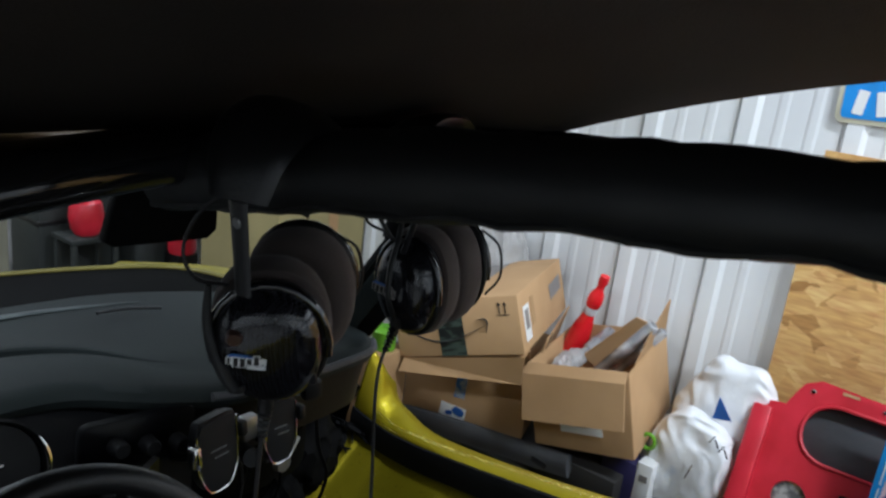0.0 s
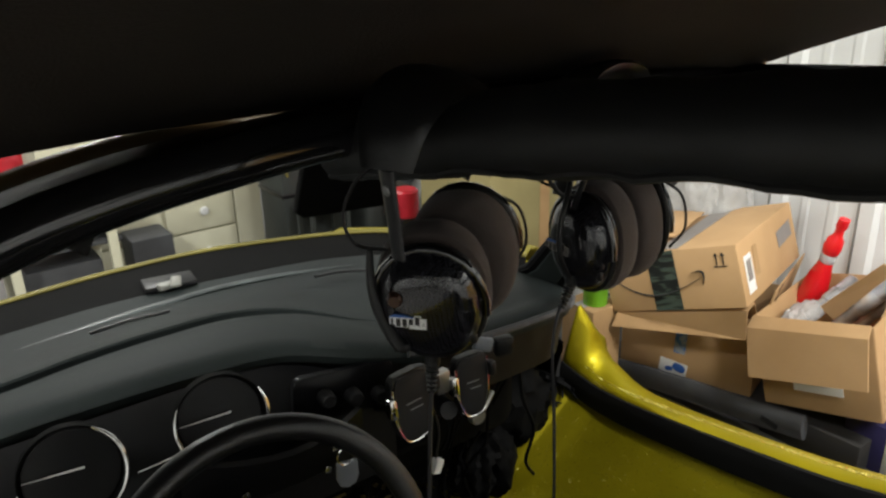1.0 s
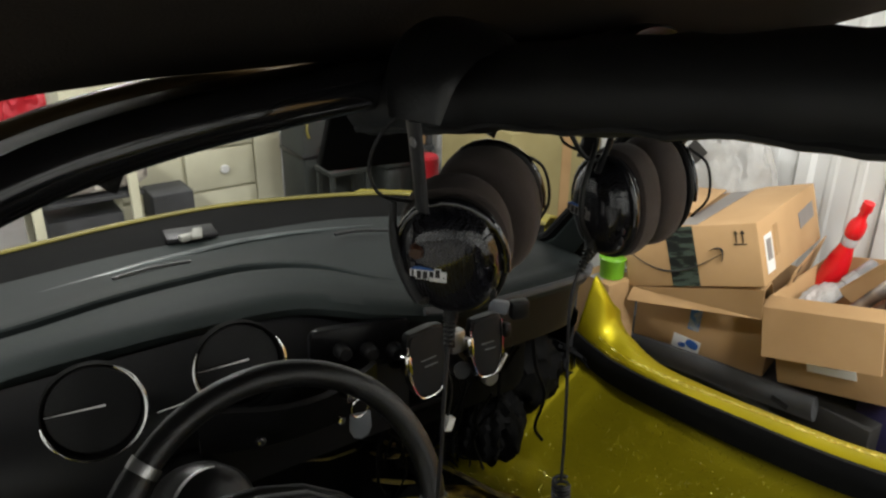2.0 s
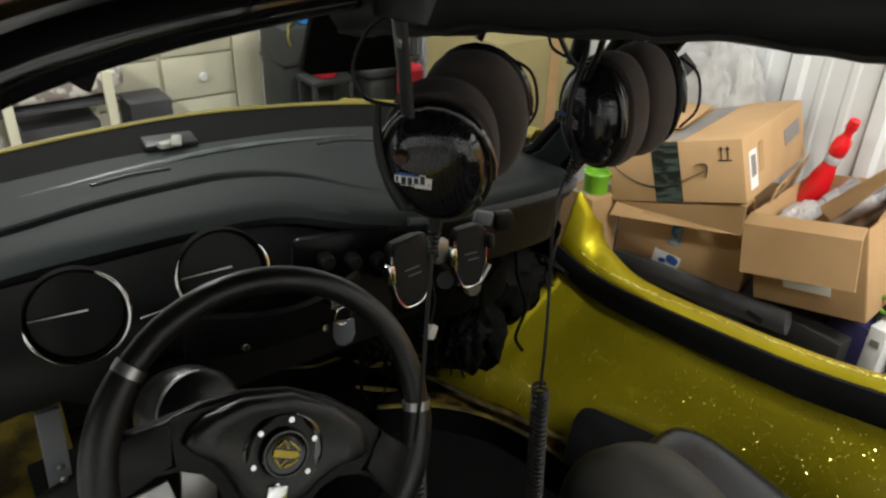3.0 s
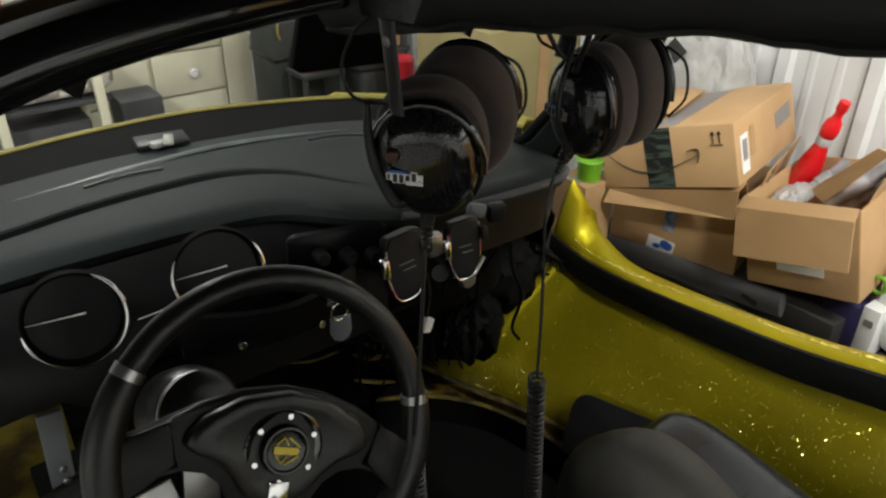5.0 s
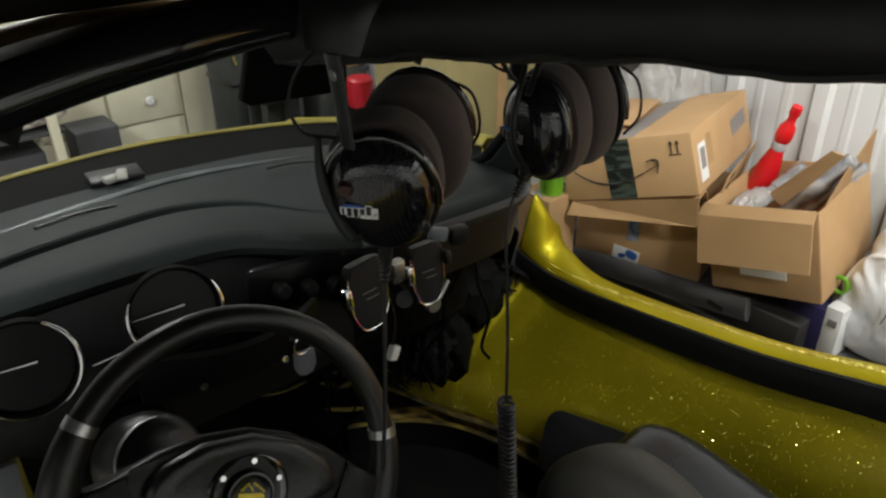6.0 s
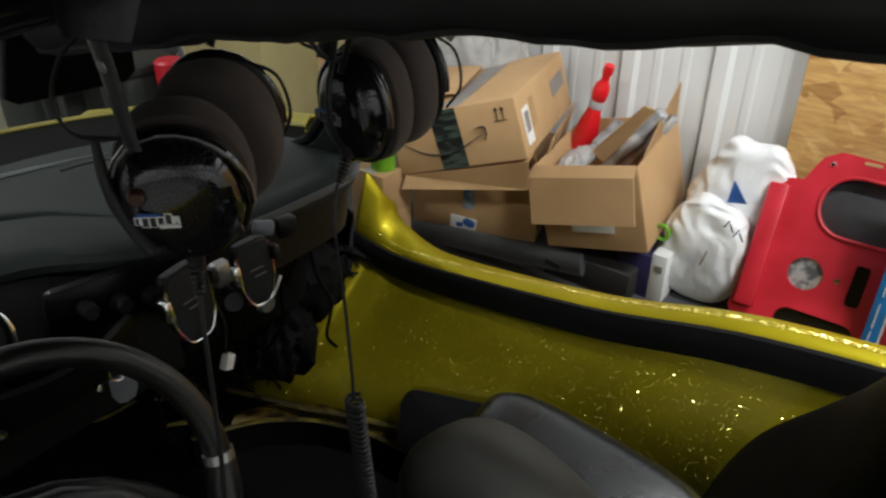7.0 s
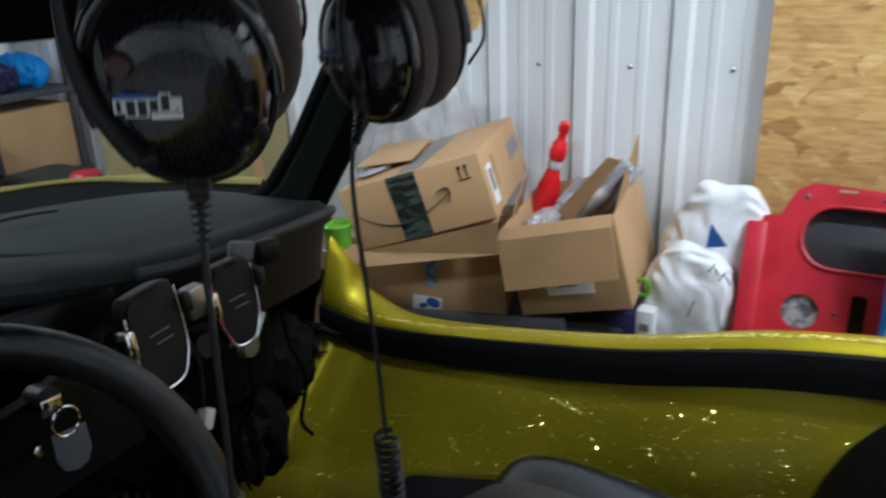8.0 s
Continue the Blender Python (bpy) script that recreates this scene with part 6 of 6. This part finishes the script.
# boxed bulbs
def bulb_box(y0, w, h, blue_side, label):
    ob = thing("bulb_carton", pose(1.99, y0 - w / 2, 0.225), label, "box", "red and blue cartons by the wall")
    part("body", block(0.12, w, h, 0.003, at=(2.03, y0 - w / 2, 0.225 + h / 2)), M_REDCARD, ob, placed=True)
    if blue_side:
        part("side", block(0.121, 0.038, h * 0.998, 0.002, at=(2.028, y0 + 0.001, 0.225 + h / 2)), M_SKYBLUE, ob, "bright blue edge panel", placed=True)
        part("print", block(0.001, 0.005, h * 0.97, at=(1.9665, y0 - 0.016, 0.225 + h * 0.5)), M_WHITE, ob, placed=True)
        part("print", join(*[block(0.001, 0.003, 0.03 + 0.02 * (k % 3), at=(1.9665, y0 + 0.006, 0.27 + 0.07 * k)) for k in range(7)]), M_WHITE, ob, placed=True)
        part("print", block(0.001, 0.040, 0.10, at=(1.969, y0 - 0.062, 0.225 + h * 0.80)), M_LIGHTBLUE, ob, placed=True)
        part("print", join(*[block(0.0012, 0.004, 0.075, at=(1.9684, y0 - 0.048 - 0.009 * k, 0.225 + h * 0.80)) for k in range(4)]), M_WHITE, ob, placed=True)
        part("print", moved(lump(0, 0, 0, 0.001, 0.030, 0.036, 1.0), pose(1.9692, y0 - 0.058, 0.225 + h * 0.30)), M_WHITE, ob, "pale lamp picture", placed=True)
        part("print", moved(lump(0, 0, 0, 0.001, 0.024, 0.022, 1.0), pose(1.9686, y0 - 0.058, 0.225 + h * 0.27)), M_INK, ob, placed=True)
        part("print", block(0.001, 0.012, 0.06, at=(1.9686, y0 - 0.056, 0.225 + h * 0.41)), M_CARDDARK, ob, placed=True)
    else:
        part("lid", block(0.121, w * 0.99, 0.03, 0.002, at=(2.0295, y0 - w / 2, 0.225 + h - 0.014)), M_WHITE, ob, "white top edge", placed=True)
        part("print", moved(lump(0, 0, 0, 0.001, 0.034, 0.042, 1.0), pose(1.9692, y0 - w / 2, 0.225 + h * 0.80)), M_WHITE, ob, placed=True)
        part("print", moved(lump(0, 0, 0, 0.001, 0.030, 0.038, 1.0), pose(1.9686, y0 - w / 2, 0.225 + h * 0.80)), M_SKYBLUE, ob, "blue oval", placed=True)
        part("print", join(*[block(0.0012, 0.006, 0.02, at=(1.9678, y0 - w / 2 + 0.018 - 0.011 * k, 0.225 + h * 0.80)) for k in range(4)]), M_WHITE, ob, placed=True)
    part("tape", block(0.0008, w * 0.98, 0.052, m=pose(1.9672, y0 - w / 2, 0.225 + h * 0.605, 3, 0, 0)), M_PALETAPE, ob, "clear tape gone pale", placed=True)
    for k in range(7):
        part("print", block(0.0014, 0.0035, 0.022 + 0.016 * ((k * 5) % 3) / 2, m=pose(1.9660, y0 - 0.012 - 0.0155 * k, 0.225 + h * 0.605 + 0.006 * ((k * 3) % 3 - 1), 18 - 36 * (k % 2), 0, 0)), M_PURPLE, ob, "purple marker stroke", placed=True)
        part("print", block(0.0014, 0.010, 0.0035, m=pose(1.9660, y0 - 0.017 - 0.0155 * k, 0.225 + h * 0.605 + 0.010 * ((k * 2) % 3 - 1), 12, 0, 0)), M_PURPLE, ob, placed=True)
    return ob


box_blue = bulb_box(0.083, 0.125, 0.57, True, "tall red carton with blue edge panel and lamp picture")
box_white = bulb_box(-0.05, 0.12, 0.56, False, "tall red carton with white top and blue oval")
for box in (box_blue, box_white):
    box.location.x -= 0.125
base = thing("wooden_shelf", pose(2.0, -0.5, 0.0), "low dark wooden shelf along the wall", "shelf")
part("board", block(0.36, 0.9, 0.02, 0.003, at=(2.0, -0.21 - 0.2, 0.215)), M_CARDDARK, base, placed=True)
part("body", block(0.32, 0.86, 0.205, 0.003, at=(2.0, -0.41, 0.1025)), M_CARDDARK, base, placed=True)

# clear film bundle, far carton and hanging board
fb = thing("film_bundle", pose(2.03, 1.5, 0.0), "crumpled clear plastic film bundle standing by the wall", "plastic film")
part("film", crumpled(2.05, 1.42, 0.63, 0.11, 0.20, 0.31, 12.0, 0.022, 0.75), M_FILMWHITE, fb, placed=True)
part("label", block(0.002, 0.06, 0.05, m=pose(1.94, 1.425, 0.85, 35, 12, 10)), M_INK, fb, "dark label", placed=True)
part("core", block(0.16, 0.26, 0.32, 0.01, at=(2.05, 1.45, 0.16)), M_CARDDARK, fb, placed=True)
fc, _ = card_box("carton", (1.72, 2.05, 0.0), (1, 0, 0), 0.455, 0.45, 0.80, "tall khaki board carton standing by the wall")
part("body", block(0.455, 0.45, 0.80, 0.004, at=(0, 0, 0.40)), M_KHAKI, fc)
part("tape", block(0.05, 0.0012, 0.78, at=(0.05, -0.2262, 0.40)), M_CARDDARK, fc)
hb = thing("hanging_board", pose(1.45, 1.0, 1.10), "pale strand-board offcut hung from the ceiling on cord", "board")
part("board", prism([(-0.10, 0.05), (-0.05, -0.012), (0.01, 0.01), (0.03, 0.09), (0.03, 0.5), (-0.10, 0.5)], 0.012, 0, frame_of((1.45, 0.90, 1.105), (0, -1, 0), (0, 0, 1))), M_OSB, hb, placed=True, smooth=False)
part("cord", tube([(1.456, 0.935, 1.59), (1.456, 0.935, 2.3), (1.456, 0.935, 3.0)], 0.003, 6), M_PLASTIC, hb, placed=True)

# blue plate on the wall
pl = thing("wall_plate", pose(2.185, 0.30, 1.36), "blue metal plate with cream border screwed to the wall", "sign")
pf = frame_of((2.186, 0.29, 1.447), (0, -1, 0.04), (0, 0, 1))
part("border", prism(round_rect(0.31, 0.165, 0.02), 0.003, 0.001, pf), M_CREAM, pl, placed=True)
part("field", prism(round_rect(0.285, 0.14, 0.012), 0.002, 0, pf @ Matrix.Translation((0, -0.0022, 0))), M_SKYBLUE, pl, "bright blue field", placed=True)
for k in range(5):
    part("print", block(0.026, 0.001, 0.062, at=(0, 0, 0), m=pf @ pose(-0.10 + 0.05 * k, -0.003, -0.028, 0, 8 * (-1) ** k, 0)), M_WHITE, pl, placed=True)
part("print", block(0.20, 0.001, 0.014, m=pf @ pose(0.0, -0.003, 0.045, 0, 0, 0)), M_WHITE, pl, placed=True)

# cream chest of drawers, bench and bin at the far end
dr = thing("chest_of_drawers", pose(1.15, 3.9, 0.0), "cream painted chest of drawers with white knobs", "chest")
part("carcass", block(1.0, 0.44, 0.86, 0.006, at=(0.985, 3.91, 0.43)), M_CREAM, dr, placed=True)
part("top", block(1.06, 0.50, 0.03, 0.008, at=(0.985, 3.90, 0.875)), M_CREAM, dr, placed=True)
for dx in (0.795, 1.165):
    for k in range(4):
        dz = 0.045 + 0.213 * k
        dw = part("drawer", block(0.352, 0.02, 0.203, 0.005, at=(dx, 3.675, dz + 0.10)), M_CREAM, dr, placed=True)
        if dx > 1:
            part("knob", moved(lathe([(0, 0.036), (0.018, 0.034), (0.024, 0.026), (0.020, 0.014), (0.010, 0.0)], 16), frame_of((dx + 0.012, 3.665, dz + 0.10), (1, 0, 0), (0, -1, 0))), M_WHITE, dw, "white turned knob", placed=True)
for px in (0.55, 1.418):
    part("corner_post", block(0.14, 0.03, 0.86, 0.004, at=(px, 3.672, 0.43)), M_CREAM, dr, placed=True)

bn = thing("bench", pose(0.5, 3.4, 0.0), "cream painted bench with patterned cushion", "bench")
for lx, ly, lh in ((0.27, 3.215, 0.50), (0.645, 3.215, 0.57), (0.27, 3.62, 0.42), (0.645, 3.62, 0.42), (-0.1, 3.215, 0.50), (-0.1, 3.62, 0.42)):
    part("leg", block(0.038, 0.035, lh, 0.004, at=(lx, ly, lh / 2)), M_CREAM, bn, placed=True)
part("rail", block(0.80, 0.38, 0.02, 0.004, at=(0.29, 3.425, 0.435)), M_GREYRUBBER, bn, placed=True)
cu = thing("cushion", pose(0.3, 3.42, 0.45), "grey and white patterned bench cushion", "cushion")
part("pad", lump(0.30, 3.43, 0.51, 0.44, 0.20, 0.058, 0.45), M_PATTERN, cu, placed=True)
ud = thing("storage_box", pose(0.46, 3.45, 0.0), "dark grey storage box under the bench", "box")
part("body", block(0.30, 0.28, 0.34, 0.01, at=(0.46, 3.46, 0.17)), M_GREYRUBBER, ud, placed=True)
ud2 = thing("storage_box", pose(0.86, 3.55, 0.0), "dark grey fabric box beside the chest", "box")
part("body", block(0.19, 0.20, 0.34, 0.01, at=(0.86, 3.55, 0.17)), M_GREYRUBBER, ud2, placed=True)
bi = thing("bin", pose(1.80, 3.0, 0.0), "small dull black plastic bin with a lid", "bin")
part("body", lump(1.80, 3.00, 0.24, 0.13, 0.13, 0.24, 0.3), M_BIN, bi, placed=True)
part("lid", lump(1.80, 3.00, 0.49, 0.145, 0.14, 0.025, 0.35), M_BIN, bi, placed=True)
tc = thing("trunk_case", pose(1.485, 3.14, 0.0), "tall dull black case standing beside the chest", "case")
part("body", block(0.31, 0.26, 0.70, 0.015, at=(1.485, 3.14, 0.35)), M_BIN, tc, placed=True)
for ez in (0.16, 0.54):
    part("band", block(0.318, 0.268, 0.02, 0.004, at=(1.485, 3.14, ez)), M_DARKVINYL, tc, placed=True)
rs2 = thing("plant_stand", pose(1.455, 2.88, 0.0), "small square black stand before the case", "stand")
part("top", block(0.20, 0.16, 0.02, 0.003, at=(1.455, 2.88, 0.51)), M_BIN, rs2, placed=True)
for lx in (1.37, 1.54):
    for ly in (2.815, 2.945):
        part("leg", block(0.02, 0.02, 0.50, 0.002, at=(lx, ly, 0.25)), M_BIN, rs2, placed=True)
rd = thing("red_bucket", pose(1.455, 2.88, 0.52), "small rounded red plastic bucket on a black stand", "bucket")
part("bucket", moved(lathe([(0, 0.52), (0.045, 0.52), (0.06, 0.545), (0.066, 0.59), (0.062, 0.635), (0.056, 0.65), (0.050, 0.64), (0, 0.60)], 24), pose(1.455, 2.88, 0.0)), M_RED, rd, placed=True)
rd2 = thing("red_tin", pose(1.84, 2.8, 0.0), "red tin on a black stand", "tin")
part("tin", moved(lathe([(0, 0.30), (0.055, 0.30), (0.06, 0.31), (0.06, 0.42), (0.05, 0.43), (0, 0.43)], 20), pose(1.84, 2.8, 0.10)), M_RED, rd2, placed=True)
part("stand", block(0.1, 0.1, 0.40, 0.005, at=(1.84, 2.8, 0.20)), M_DARKVINYL, rd2, placed=True)
yw = thing("yellow_rope", pose(1.36, 3.0, 0.70), "yellow rope hanging over the black case", "rope")
part("rope", tube(spline([(1.42, 3.09, 0.708), (1.37, 3.03, 0.709), (1.352, 3.001, 0.69), (1.348, 2.998, 0.66), (1.358, 3.0, 0.63)], 20), 0.006, 8), M_YELLOW, yw, placed=True)
bc = thing("blue_case", pose(1.50, 3.10, 0.70), "small blue plastic case on the black case", "case")
part("case", block(0.14, 0.12, 0.07, 0.012, at=(1.50, 3.10, 0.736)), M_SKYBLUE, bc, placed=True)
rb = thing("printed_sack", pose(0.47, 4.6, 0.0), "red and yellow printed sack standing at the far wall", "sack")
part("sack", crumpled(0.47, 4.75, 0.36, 0.16, 0.10, 0.36, 14.0, 0.02, 0.6), M_RED, rb, placed=True)
part("band", block(0.26, 0.004, 0.14, 0.002, m=pose(0.46, 4.638, 0.42, 4, 0, 0)), M_EMBLEM, rb, "yellow printed band", placed=True)
sf = thing("shelf_rack", pose(1.98, 3.5, 0.0), "grey steel shelf rack with a carton and blue sacks", "shelf")
for lx in (1.74, 2.12):
    for ly in (3.2, 3.7):
        part("post", block(0.03, 0.03, 1.5, 0.003, at=(lx, ly, 0.75)), M_GREYRUBBER, sf, placed=True)
for lz in (0.44, 0.79, 1.15):
    part("shelf", block(0.42, 0.56, 0.025, 0.003, at=(1.93, 3.45, lz)), M_GREYRUBBER, sf, placed=True)
fc2 = thing("carton", pose(1.93, 3.3, 0.455), "flat tan carton on the steel shelf", "box")
part("body", block(0.36, 0.30, 0.28, 0.004, at=(1.93, 3.36, 0.593)), M_CARD, fc2, placed=True)
part("tape", block(0.05, 0.302, 0.0015, at=(1.93, 3.36, 0.7345)), M_TAPE, fc2, "grey tape along the lid", placed=True)
bs = thing("blue_sack", pose(2.0, 3.35, 0.80), "rumpled blue sack on the upper shelf", "sack")
part("sack", crumpled(2.02, 3.36, 0.87, 0.08, 0.12, 0.07, 4.0, 0.02), M_SKYBLUE, bs, placed=True)
bs2 = thing("dark_sack", pose(1.85, 3.35, 0.80), "dark blue cloth bundle on the upper shelf", "cloth")
part("bundle", crumpled(1.86, 3.34, 0.855, 0.09, 0.12, 0.055, 6.0, 0.02), M_NAVY, bs2, placed=True)

# unseen strip-light fixtures, added where the lamps were placed
for lx, ly in ((-1.6, 0.4), (1.45, -0.9), (0.6, 3.9), (0.15, -1.9)):
    sl = thing("assumed_strip_light", pose(lx, ly, 2.94), "unseen white strip light added under the ceiling", "ceiling light", "strip lights under the ceiling")
    part("housing", block(0.16, 1.24, 0.05, 0.01, at=(lx, ly, 2.975)), M_WHITE, sl, placed=True)
    part("tube", tube([(lx, ly - 0.58, 2.935), (lx, ly + 0.58, 2.935)], 0.013, 10), M_WHITE, sl, placed=True)
